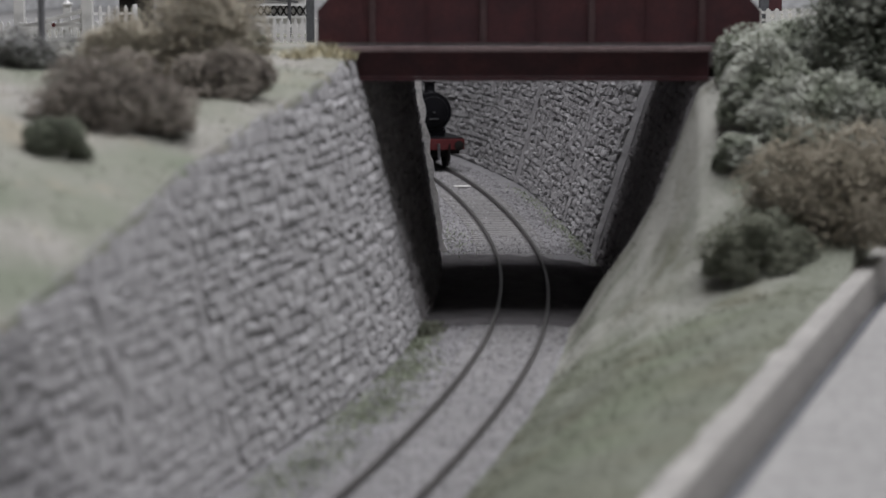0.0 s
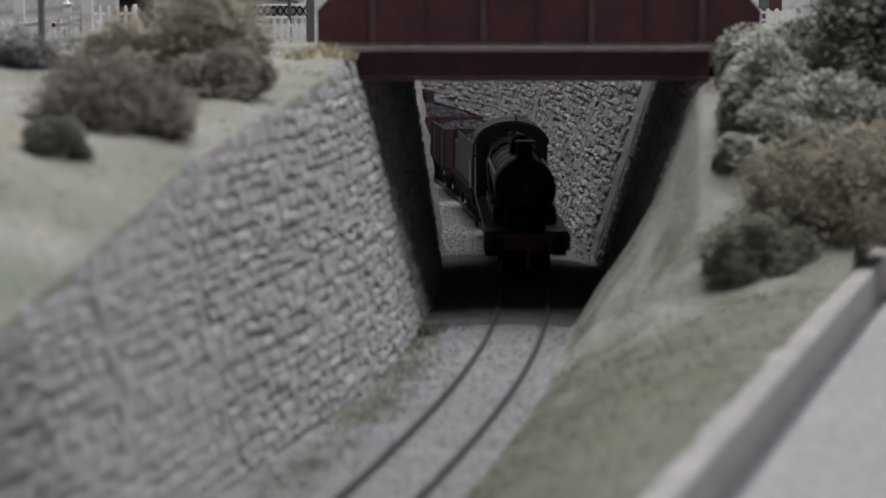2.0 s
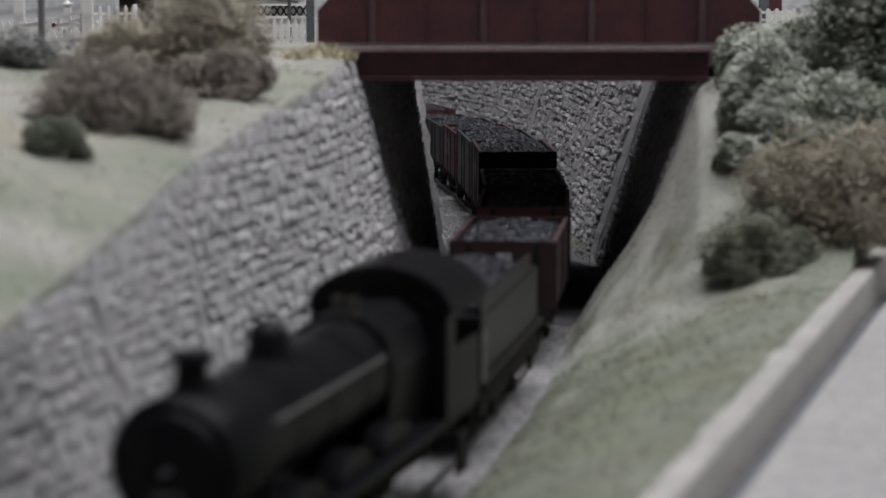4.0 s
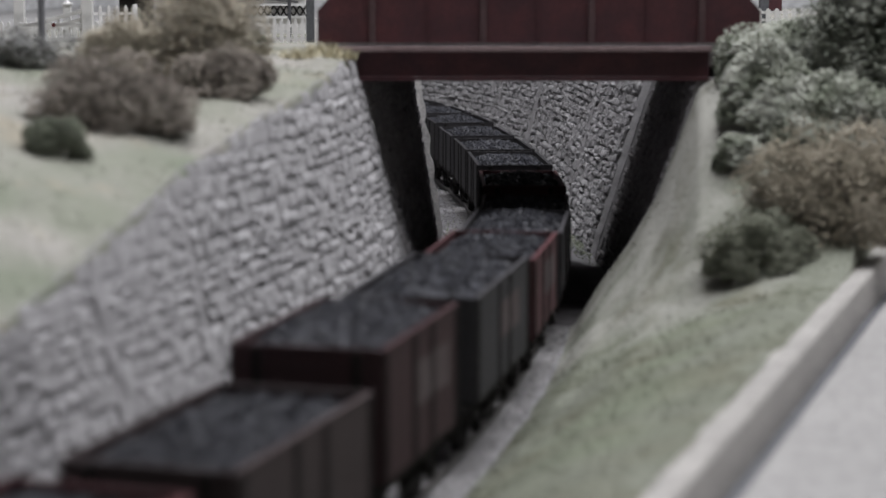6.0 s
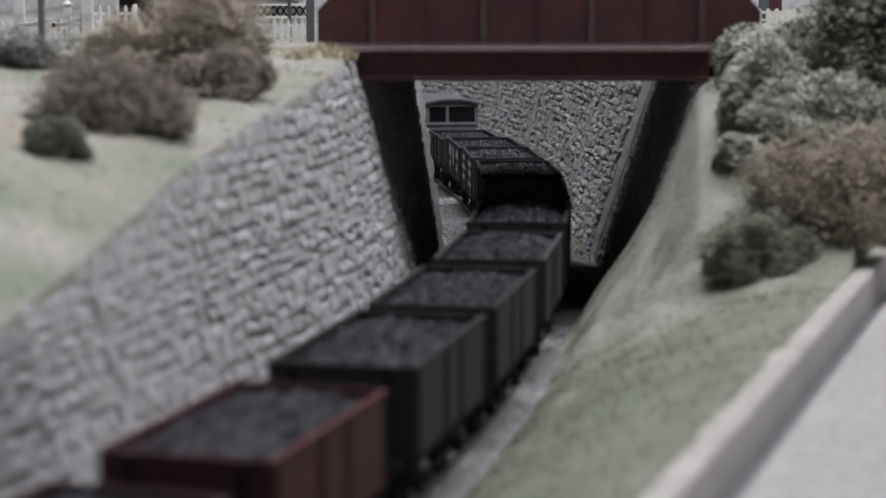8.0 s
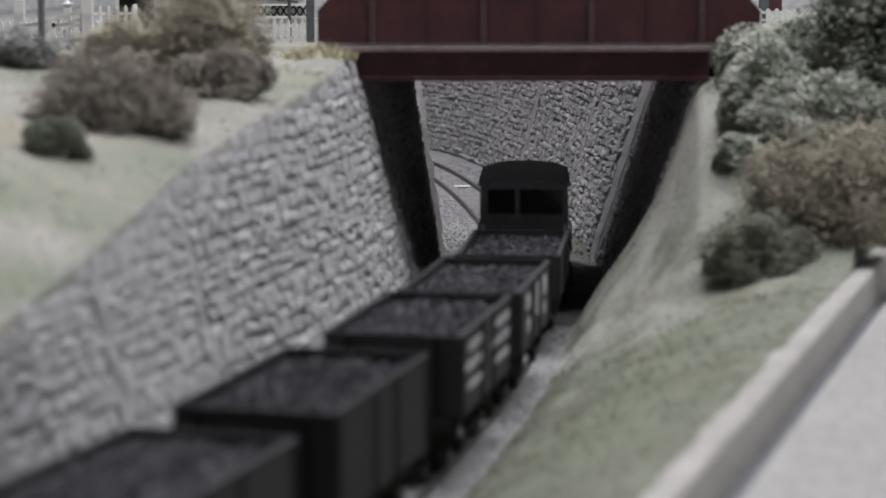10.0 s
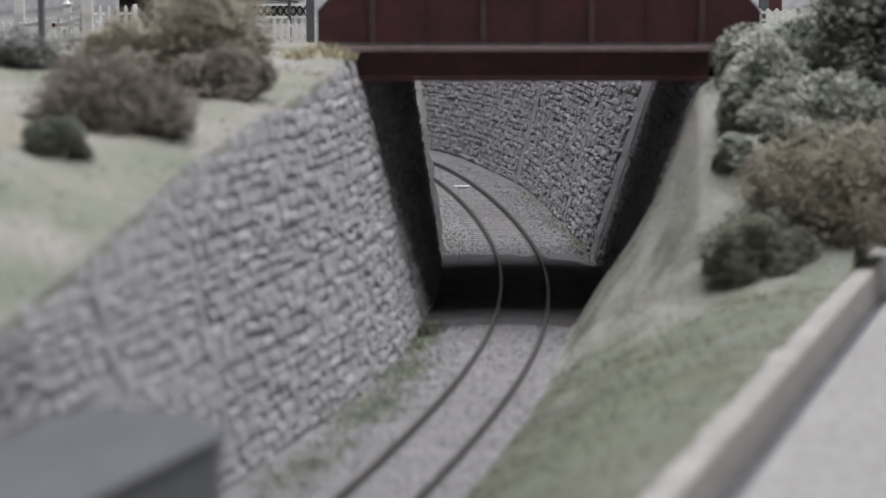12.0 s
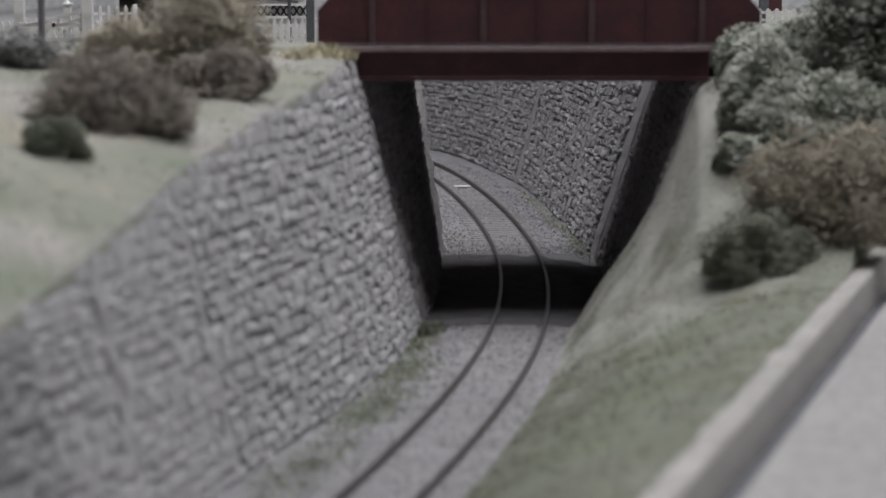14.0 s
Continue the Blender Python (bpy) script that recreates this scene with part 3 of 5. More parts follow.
def wheelset(parent, x, r, spokes=0):
    """Two flanged wheels on an axle, turning about local y."""
    key = (r, spokes)
    if key not in _wheel_cache:
        bm = bmesh.new()
        for sgn in (-1, 1):
            m = T(0, sgn * 7.6, 0) @ pose(0, 0, 0, -90 * sgn, 0, 0)
            if spokes:
                bm_lathe(bm, [(r * 0.80, -0.9), (r + 0.7, -1.0), (r + 0.7, -0.5), (r, -0.3), (r, 1.4), (r * 0.80, 1.4)], m, 24)
                bm_cyl(bm, r * 0.22, r * 0.2, 2.6, m @ T(0, 0, 0.2), 10)
                for i in range(spokes):
                    bm_box(bm, r * 0.5, 0, 0.3, r * 0.66, r * 0.09, 0.9, 0, m @ pose(0, 0, 0, 0, 0, 360 * i / spokes))
            else:
                bm_lathe(bm, [(r * 0.2, -0.6), (r + 0.7, -0.9), (r + 0.7, -0.4), (r, -0.2), (r, 1.5), (r * 0.82, 1.5), (r * 0.75, 0.7), (r * 0.3, 0.8), (r * 0.2, 1.6)], m, 20)
        bm_cyl(bm, 0.9, 0.9, 17, RX90, 8)
        _wheel_cache[key] = finish(bm, "wheelset", BLACK_DULL)
    ob = new("wheelset", _wheel_cache[key])
    ob.parent = parent
    ob.location = (x * MM, 0, r * MM)
    return ob


def buffer_pair(parent, x, sgn, z=13.6, half=11.4, head=2.7, material=None):
    for s in (-1, 1):
        bm = bmesh.new()
        bm_lathe(bm, [(1.7, 0), (1.7, 0.6), (1.3, 0.8), (1.15, 2.8), (0.7, 2.9), (0.7, 3.9), (head, 4.1), (head, 4.5), (head * 0.6, 4.8)], T(x, s * half, z) @ pose(0, 0, 0, 0, 90 * sgn, 0), 14)
        part("buffer", bm, material or BLACK_DULL, parent, smooth=True)


def coupling(parent, x, sgn):
    bm = bmesh.new()
    bm_box(bm, x + sgn * 2, 0, 9.2, 5, 2.0, 1.0, 0.2)
    bm_box(bm, x + sgn * 5.2, 0, 8.8, 1.4, 9.0, 1.0, 0.3)
    part("coupling", bm, BLACK_DULL, parent, "dark hooked coupling")


def lump_mesh(lx, ly, count, rise, base, seed, size=1.05):
    """A heap of coal: a crowned bed with many broken lumps on it."""
    rng = np.random.RandomState(seed)
    verts, faces = [], []
    nx, ny = 22, 10

    def top(x, y):
        u, v = abs(x) / (lx / 2), abs(y) / (ly / 2)
        return base + rise * (1 - u ** 3) * (1 - v ** 2.2) + 0.8 * noise.noise(Vector((x / 5, y / 5, seed)))

    for i in range(nx + 1):
        for j in range(ny + 1):
            x, y = lx * (i / nx - 0.5), ly * (j / ny - 0.5)
            verts.append((x, y, top(x, y)))
    for i in range(nx):
        for j in range(ny):
            a = i * (ny + 1) + j
            faces.append((a, a + ny + 1, a + ny + 2, a + 1))
    octa = np.array([(1, 0, 0), (-1, 0, 0), (0, 1, 0), (0, -1, 0), (0, 0, 1), (0, 0, -1)], float)
    of = [(0, 2, 4), (2, 1, 4), (1, 3, 4), (3, 0, 4), (2, 0, 5), (1, 2, 5), (3, 1, 5), (0, 3, 5)]
    for _ in range(count):
        x, y = (rng.rand() - 0.5) * (lx - 2), (rng.rand() - 0.5) * (ly - 2)
        r = size * (0.45 + 0.8 * rng.rand() ** 2)
        q = Euler(rng.rand(3) * 6.28).to_matrix()
        b = len(verts)
        for o in octa:
            p = q @ Vector(o * r * (0.6 + 0.6 * rng.rand(3)))
            verts.append((x + p.x, y + p.y, top(x, y) + 0.25 * r + p.z))
        faces += [tuple(b + k for k in f) for f in of]
    return raw("coal_load", verts, faces, COAL)


PAINTS = {}


def paint(name, c, c2):
    if name not in PAINTS:
        PAINTS[name] = (mat(name + "_wagon_paint", c, c2, size=5, fine=0.7, bump=0.25, rough=0.8, rand=0.10),
                        mat(name + "_wagon_edge", tuple(min(0.5, v * 1.2 + 0.01) for v in c), c, size=4, fine=0.6, bump=0.25, rough=0.85))
    return PAINTS[name]


_plank_cache = {}


def plank_mesh(lx, h, material, key):
    k = (round(lx, 2), round(h, 2), key)
    if k not in _plank_cache:
        bm = bmesh.new()
        w, g = 0.9, 0.13
        prof = [(-w / 2, -h / 2 + g), (-w / 2 + 0.12, -h / 2), (w / 2, -h / 2), (w / 2, h / 2), (-w / 2 + 0.12, h / 2), (-w / 2, h / 2 - g)]
        a = [bm.verts.new((-lx / 2, y, z)) for y, z in prof]
        b = [bm.verts.new((lx / 2, y, z)) for y, z in prof]
        bm.faces.new(a)
        bm.faces.new(b[::-1])
        for i in range(6):
            bm.faces.new((a[i], b[i], b[(i + 1) % 6], a[(i + 1) % 6]))
        _plank_cache[k] = finish(bm, "plank", material)
    return _plank_cache[k]


def coal_wagon(colour, length=60.5, width=31.0, floor=15.0, top=34.5, planks=7, heap=4.0, seed=1, letters="", end_patch=False, label=""):
    """An open planked coal wagon, full of coal."""
    pm, em = colour
    w = thing("coal_wagon", label, "wagon", group="coal train")
    h = (top - floor) / planks
    key = pm.name
    bm = bmesh.new()
    bm_box(bm, 0, 0, floor - 0.6, length - 1, width - 1, 1.2)
    part("floor_panel", bm, BLACK_DULL, w)
    for s in (-1, 1):
        for i in range(planks):
            ob = new("plank", plank_mesh(length, h, pm, key))
            ob.parent = w
            ob.matrix_basis = pose(0, s * (width / 2 - 0.45) * MM, (floor + h * (i + 0.5)) * MM, 0, 0, 0 if s < 0 else 180)
            ob = new("plank", plank_mesh(width - 1.9, h, pm, key))
            ob.parent = w
            ob.matrix_basis = pose(s * (length / 2 - 0.45) * MM, 0, (floor + h * (i + 0.5)) * MM, 0, 0, 90 if s > 0 else -90)
        bm = bmesh.new()
        bm_box(bm, 0, s * (width / 2 - 0.45), top + 0.2, length, 1.3, 0.4, 0.1)
        # worn edge colour on one side only, painting the light that rail catches
        part("top_rail", bm, em if s > 0 else pm, w, "worn top edge painted paler as catching light" if s > 0 else "")
        bm = bmesh.new()
        bm_box(bm, s * (length / 2 - 0.45), 0, top + 0.2, 1.15, width - 2.6, 0.4, 0.1)
        part("top_rail", bm, pm, w)
        for x in (-length / 2 + 1.4, -7.0, 7.0, length / 2 - 1.4):
            bm = bmesh.new()
            bm_box(bm, x, s * (width / 2 + 0.2), (floor + top) / 2 - 0.5, 1.5, 0.45, top - floor + 1.0, 0.1)
            part("strap", bm, BLACK_DULL, w)
        for y in (-width / 2 + 5.5, width / 2 - 5.5):
            bm = bmesh.new()
            bm_box(bm, s * (length / 2 + 0.35), y, (floor + top) / 2 - 1, 0.8, 1.6, top - floor + 1.5, 0.15)
            part("end_post", bm, BLACK_DULL, w)
        bm = bmesh.new()
        bm_box(bm, 0, s * 12.2, floor - 2.4, length, 2.0, 3.0, 0.2)
        part("solebar", bm, BLACK_DULL, w)
        bm = bmesh.new()
        bm_box(bm, s * (length / 2 - 0.6), 0, floor - 2.4, 1.8, width - 1.5, 3.4, 0.2)
        part("headstock", bm, BLACK_DULL, w)
        buffer_pair(w, s * length / 2, s, z=floor - 2.0)
        coupling(w, s * length / 2, s)
        for x in (-18.5, 18.5):
            bm = bmesh.new()
            bm_prism(bm, [(x - 4, floor - 3.9), (x + 4, floor - 3.9), (x + 1.6, 6), (x + 1.6, 4.4), (x - 1.6, 4.4), (x - 1.6, 6)], s * 11.6 - 0.4, s * 11.6 + 0.4)
            bm_box(bm, x, s * 12.4, 6.4, 3.0, 1.6, 3.2, 0.3)
            part("axle_guard", bm, BLACK_DULL, w)
        bm = bmesh.new()
        bm_box(bm, 6, s * 13.6, 8.4, 24, 0.5, 0.7, 0, T(0, 0, 0))
        part("brake_lever", bm, BLACK_DULL, w)
        if letters:
            bars = {"big": [(-19, 3.5, 8.5, 5.0), (-3.5, 2.0, 5.0, 9.0), (15, 4.0, 9.0, 4.0), (14, -2.5, 6.0, 3.5), (-19, -3.0, 5.0, 3.0)],
                    "rows": [(-17, 5.4, 20, 2.0), (14, 5.4, 16, 2.0), (-16, 1.2, 22, 2.0), (15, 1.2, 20, 2.0), (-17, -3.4, 19, 1.8), (14, -3.4, 18, 1.8)],
                    "faint": [(-8, 2.0, 26, 9.0)],
                    "small": [(-20, -5.5, 9, 1.6), (20, -5.5, 8, 1.6)]}[letters]
            for x, z, lx, lz in bars:
                bm = bmesh.new()
                bm_box(bm, x, s * (width / 2 + 0.02), (floor + top) / 2 + z, lx, 0.16, lz)
                part("lettering_bar", bm, FAINT if letters in ("faint", "small") else LETTER_DIM if end_patch else LETTER, w, "faded pale lettering")
    if end_patch:
        bm = bmesh.new()
        bm_box(bm, length / 2 + 0.06, 0.5, (floor + top) / 2 + 4.6, 0.2, 4.2, 3.8)
        part("lettering_bar", bm, LETTER, w, "pale number patch on the end")
    ld = new("coal_load", lump_mesh(length - 2.2, width - 2.2, 800, heap, top - 2.2, seed))
    ld.parent = w
    ld["label"] = "heaped glossy black coal"
    wheelset(w, -18.5, 6.2)
    wheelset(w, 18.5, 6.2)
    return w


FAINT = mat("rubbed_paint", (0.085, 0.068, 0.07), (0.045, 0.028, 0.029), size=5, fine=0.6, bump=0.1, rough=0.8)
LETTER_DIM = mat("rubbed_white_paint", (0.22, 0.205, 0.21), (0.075, 0.06, 0.062), size=3, fine=0.6, bump=0.1, rough=0.8)
LETTER = mat("faded_white_paint", (0.52, 0.515, 0.53), (0.17, 0.165, 0.175), size=4, fine=0.6, bump=0.1, rough=0.8)


def brake_van():
    """A grey goods brake van with a windowed end."""
    v = thing("brake_van", "grey goods brake van with two dark end windows", "brake van", group="coal train")
    L, W, F, E = 59.0, 29.8, 14.5, 41.5
    hx = L / 2
    bm = bmesh.new()
    bm_box(bm, 0, 0, F - 0.8, L + 14, W - 1, 1.6)
    part("floor_panel", bm, BLACK_DULL, v)
    for s in (-1, 1):
        y = s * (W / 2 - 0.5)
        # side wall with a window opening
        side = None
        for (x0, x1, z0, z1) in ((-hx, -5, F, E), (5, hx, F, E), (-5, 5, F, 27), (-5, 5, 36, E)):
            bm = bmesh.new()
            bm_box(bm, (x0 + x1) / 2, y, (z0 + z1) / 2, x1 - x0, 1.0, z1 - z0)
            side = part("side_panel", bm, GREY_VAN, v)
        bm = bmesh.new()
        bm_box(bm, 0, y - s * 0.3, 31.5, 10, 0.2, 9)
        part("side_window", bm, WINDOW_DARK, v, "dark side window")
        for i in range(8):
            bm = bmesh.new()
            bm_box(bm, -hx + 4 + i * (L - 8) / 7, s * (W / 2 + 0.1), 20.7, 0.5, 0.3, 12)
            part("batten", bm, GREY_VAN, v)
        bm = bmesh.new()
        bm_box(bm, -6, s * (W / 2 + 0.25), 21.0, L * 0.5, 0.25, 4.2)
        part("lettering_bar", bm, LETTER, v, "pale lettering panel")
        bm = bmesh.new()
        bm_box(bm, 17, s * (W / 2 + 0.25), 30.5, 5, 0.25, 7)
        part("lettering_bar", bm, LETTER, v, "pale panel on the van side")
        bm = bmesh.new()
        for z in (17.5, 22.5):
            bm_cyl(bm, 0.45, 0.45, L * 0.8, T(0, s * (W / 2 + 1.5), z) @ RY90, 8)
        part("handrail", bm, WHITE, v, "white handrail")
        bm = bmesh.new()
        bm_box(bm, 0, s * (W / 2 + 0.5), 6.2, L + 6, 4.0, 0.8, 0.15)
        part("footboard", bm, BLACK_DULL, v)
        bm = bmesh.new()
        bm_box(bm, 0, s * 11.5, F - 3.2, L + 14, 2.0, 3.2)
        part("solebar", bm, BLACK_DULL, v)
        for x in (-22, 22):
            bm = bmesh.new()
            bm_prism(bm, [(x - 4, F - 4.6), (x + 4, F - 4.6), (x + 1.6, 6), (x + 1.6, 4.4), (x - 1.6, 4.4), (x - 1.6, 6)], s * 11.6 - 0.4, s * 11.6 + 0.4)
            bm_box(bm, x, s * 12.4, 6.2, 3.0, 1.6, 3.2, 0.3)
            part("axle_guard", bm, BLACK_DULL, v)
    for s in (-1, 1):
        x = s * (hx - 0.5)
        hw = W / 2 - 1.0
        for (y0, y1, z0, z1) in ((-hw, hw, F, 31.5), (-hw, hw, 40.0, 42.0), (-hw, -hw + 1.5, 31.5, 40.0), (hw - 0.8, hw, 31.5, 40.0), (-3.1, -1.5, 31.5, 40.0)):
            bm = bmesh.new()
            bm_box(bm, x, (y0 + y1) / 2, (z0 + z1) / 2, 1.0, y1 - y0, z1 - z0)
            part("end_panel", bm, GREY_VAN, v)
        for y0, y1 in ((-hw + 1.5, -3.1), (-1.5, hw - 0.8)):
            bm = bmesh.new()
            bm_box(bm, x - s * 0.6, (y0 + y1) / 2, 35.75, 0.3, y1 - y0, 8.5)
            part("end_window", bm, WINDOW_DARK, v, "dark end window")
        bm = bmesh.new()
        bm_box(bm, s * hx + s * 0.25, 0, 30.4, 0.8, W - 1.5, 0.8, 0.1)
        part("sill", bm, GREY_VAN, v)
        # end platform with its low panels
        bm = bmesh.new()
        bm_box(bm, s * (hx + 6.4), 0, F - 2.6, 1.8, W - 2, 3.6, 0.2)
        part("headstock", bm, BLACK_DULL, v)
        buffer_pair(v, s * (hx + 7.2), s, z=F - 2.0)
        coupling(v, s * (hx + 7), s)
        for y in (-W / 2 + 1, W / 2 - 1):
            bm = bmesh.new()
            bm_cyl(bm, 0.45, 0.45, 14, T(s * (hx + 5.5), y, F + 7), 8)
            part("handrail", bm, WHITE, v, "white handrail post")
    # roof: shallow arc with an overhang
    bm = bmesh.new()
    n = 14
    up, dn = [], []
    for i in range(n + 1):
        y = (W / 2 + 0.8) * (2 * i / n - 1)
        z = E + 2.5 * (1 - abs(y / (W / 2 + 0.8)) ** 2.8)
        up.append((y, z + 0.5))
        dn.append((y, z - 0.5))
    loop = up + dn[::-1]
    a = [bm.verts.new((-hx - 1.6, y, z)) for y, z in loop]
    b = [bm.verts.new((hx + 1.6, y, z)) for y, z in loop]
    k = len(loop)
    bm.faces.new(a)
    bm.faces.new(b[::-1])
    for i in range(k):
        bm.faces.new((a[i], b[i], b[(i + 1) % k], a[(i + 1) % k]))
    part("roof", bm, GREY_ROOF, v, "pale grey arched roof", smooth=True)
    for s in (-1, 1):
        bm = bmesh.new()
        pts = [(-(W / 2 - 1), 41.8), (W / 2 - 1, 41.8)] + [((W / 2 - 1) * (1 - 2 * i / 10), E - 0.4 + 2.5 * (1 - abs((W / 2 - 1) * (1 - 2 * i / 10) / (W / 2 + 0.8)) ** 2.8)) for i in range(11)]
        vs0 = [bm.verts.new((s * (hx - 1), y, z)) for y, z in pts]
        vs1 = [bm.verts.new((s * (hx), y, z)) for y, z in pts]
        bm.faces.new(vs0)
        bm.faces.new(vs1[::-1])
        for i in range(len(pts)):
            bm.faces.new((vs0[i], vs1[i], vs1[(i + 1) % len(pts)], vs0[(i + 1) % len(pts)]))
        part("end_gable", bm, GREY_VAN, v)
    wheelset(v, -22, 6.2)
    wheelset(v, 22, 6.2)
    return v


def locomotive():
    """A black goods engine; x = 0 at the middle of its wheels, the buffer beam 64 mm ahead."""
    e = thing("steam_locomotive", "black goods steam locomotive with a red buffer beam", "locomotive", group="coal train")
    bz = 26.5
    bm = bmesh.new()
    bm_box(bm, -8, 0, 17.4, 144, 31, 1.2, 0.2)
    part("running_plate", bm, BLACK, e)
    bm = bmesh.new()
    bm_cyl(bm, 10.6, 10.6, 78, T(-4, 0, bz + 6) @ RY90, 28)
    part("boiler", bm, BLACK, e, smooth=True)
    for x in (-38, -18, 2, 20):
        bm = bmesh.new()
        bm_cyl(bm, 10.8, 10.8, 0.8, T(x, 0, bz + 6) @ RY90, 28)
        part("boiler_band", bm, BLACK, e, smooth=True)
    bm = bmesh.new()
    bm_lathe(bm, [(11.5, 0), (11.5, 18), (11.1, 18.6), (9.2, 18.8), (8.8, 19.6), (4.6, 20.6), (0.8, 20.9)], T(34, 0, bz + 6) @ RY90, 28)
    bm_box(bm, 43, 0, 21, 17, 15, 8, 0.4)
    sb = part("smokebox", bm, BLACK, e, smooth=True)
    bm = bmesh.new()
    bm_box(bm, 55.2, 0, bz + 2, 0.7, 5.4, 0.7, 0.1)
    bm_cyl(bm, 0.5, 0.5, 2.2, T(55.5, 0, bz + 6) @ RY90, 8)
    part("door_handle", bm, LAMP_GREY, sb, "grey smokebox door handle")
    bm = bmesh.new()
    bm_lathe(bm, [(4.2, 0), (3.4, 1.2), (3.0, 2.4), (3.1, 5.6), (3.9, 6.2), (3.9, 7.0), (2.6, 7.2)], T(44, 0, bz + 16.6), 18)
    part("chimney", bm, BLACK, e, smooth=True)
    bm = bmesh.new()
    bm_lathe(bm, [(5.0, 0), (4.3, 1.4), (4.1, 4.5), (3.2, 6.6), (1.4, 7.6)], T(8, 0, bz + 15.6), 18)
    part("dome", bm, BLACK, e, smooth=True)
    bm = bmesh.new()
    for y in (-1.6, 1.6):
        bm_lathe(bm, [(1.3, 0), (0.9, 1), (0.9, 4), (1.2, 4.6)], T(-36, y, bz + 16), 10)
    part("safety_valve", bm, BRASS, e, "small dull brass valves", smooth=True)
    # firebox and cab
    bm = bmesh.new()
    bm_prism(bm, [(-9.8, 18), (9.8, 18), (11.4, 33), (9.5, 40), (5, 43.5), (-5, 43.5), (-9.5, 40), (-11.4, 33)], -20, 12, T(-52, 0, 0) @ pose(0, 0, 0, 0, 0, 90))
    part("firebox", bm, BLACK, e)
    for s in (-1, 1):
        bm = bmesh.new()
        bm_box(bm, -71, s * 14.8, 25, 26, 0.9, 15)
        bm_box(bm, -61, s * 14.8, 36.5, 6, 0.9, 8)
        part("cab_side", bm, BLACK, e)
        bm = bmesh.new()
        bm_cyl(bm, 0.35, 0.35, 62, T(4, s * 11.0, bz + 10.5) @ RY90, 8)
        part("handrail", bm, STEEL, e)
        bm = bmesh.new()
        bm_box(bm, 46, s * 12.4, 12, 22, 5.5, 8.0, 0.6)
        part("cylinder", bm, BLACK_DULL, e)
        for x in (-30, -4, 22):
            bm = bmesh.new()
            bm_prism(bm, [(x + 9.5 * math.cos(a), 17.6 + 6.0 * math.sin(a)) for a in np.linspace(0, math.pi, 10)], s * 9.6 - 1.8, s * 9.6 + 3.4)
            part("splasher", bm, BLACK, e)
        bm = bmesh.new()
        bm_box(bm, -4, s * 11.3, 8.0, 54, 0.9, 1.8, 0.2)
        part("coupling_rod", bm, STEEL, e, "dull steel coupling rod")
        bm = bmesh.new()
        bm_box(bm, 61, s * 6.6, 6, 1.2, 1.2, 9)
        part("guard_iron", bm, BLACK_DULL, e)
        bm = bmesh.new()
        bm_box(bm, -72, s * 14.6, 8, 8, 1, 9)
        part("step", bm, BLACK_DULL, e)
    # cab front with two round-topped windows
    bm = bmesh.new()
    arc = [(15.2 * math.cos(a), 40.5 + 9.0 * math.sin(a)) for a in np.linspace(0, math.pi, 15)]
    bm_prism(bm, [(15.2, 18)] + arc + [(-15.2, 18)], -0.6, 0.6, T(-58.5, 0, 0) @ pose(0, 0, 0, 0, 0, 90))
    cf = part("cab_front", bm, BLACK, e)
    for s in (-1, 1):
        bm = bmesh.new()
        bm_cyl(bm, 3.0, 3.0, 0.4, T(-57.7, s * 8.6, 40.4) @ RY90, 18)
        part("cab_window", bm, WINDOW_DARK, cf, "round dark cab window")
        bm = bmesh.new()
        bm_lathe(bm, [(2.9, -0.3), (3.5, -0.3), (3.5, 0.3), (2.9, 0.3)], T(-57.6, s * 8.6, 40.4) @ RY90, 18)
        part("window_rim", bm, BLACK, cf)
    bm = bmesh.new()
    a1 = [(16.2 * math.cos(a), 40.2 + 10.2 * math.sin(a)) for a in np.linspace(0, math.pi, 17)]
    a2 = [(15.4 * math.cos(a), 40.2 + 9.4 * math.sin(a)) for a in np.linspace(math.pi, 0, 17)]
    bm_prism(bm, a1 + a2, -14, 15, T(-72, 0, 0) @ pose(0, 0, 0, 0, 0, 90))
    part("cab_roof", bm, BLACK, e, smooth=True)
    bm = bmesh.new()
    bm_cyl(bm, 0.7, 0.5, 3.4, T(-60, 2, 51.0), 8)
    part("whistle", bm, BRASS, e)
    # frames, beam, buffers
    bm = bmesh.new()
    bm_box(bm, -8, 0, 11, 136, 12, 9)
    part("frame", bm, BLACK_DULL, e)
    bm = bmesh.new()
    bm_box(bm, 64.6, 0, 14.2, 1.6, 32, 6.2, 0.25)
    beam = part("buffer_beam", bm, RED, e, "red buffer beam")
    buffer_pair(e, 65.2, 1, z=13.8, half=11.6, head=2.9)
    bm = bmesh.new()
    bm_box(bm, 66.8, 0, 13.2, 2.6, 1.2, 3, 0.2)
    bm_box(bm, 67.4, 0, 8.6, 0.8, 1.4, 7, 0.2)
    part("drawhook", bm, LAMP_GREY, beam, "grey hanging coupling hook")
    bm = bmesh.new()
    bm_cyl(bm, 0.6, 0.6, 9, T(66.6, 6.5, 10), 8)
    part("brake_hose", bm, BLACK_DULL, beam)
    for x in (-30, -4, 22):
        wheelset(e, x, 9.0, spokes=14)
    wheelset(e, 52, 6.4, spokes=9)
    return e


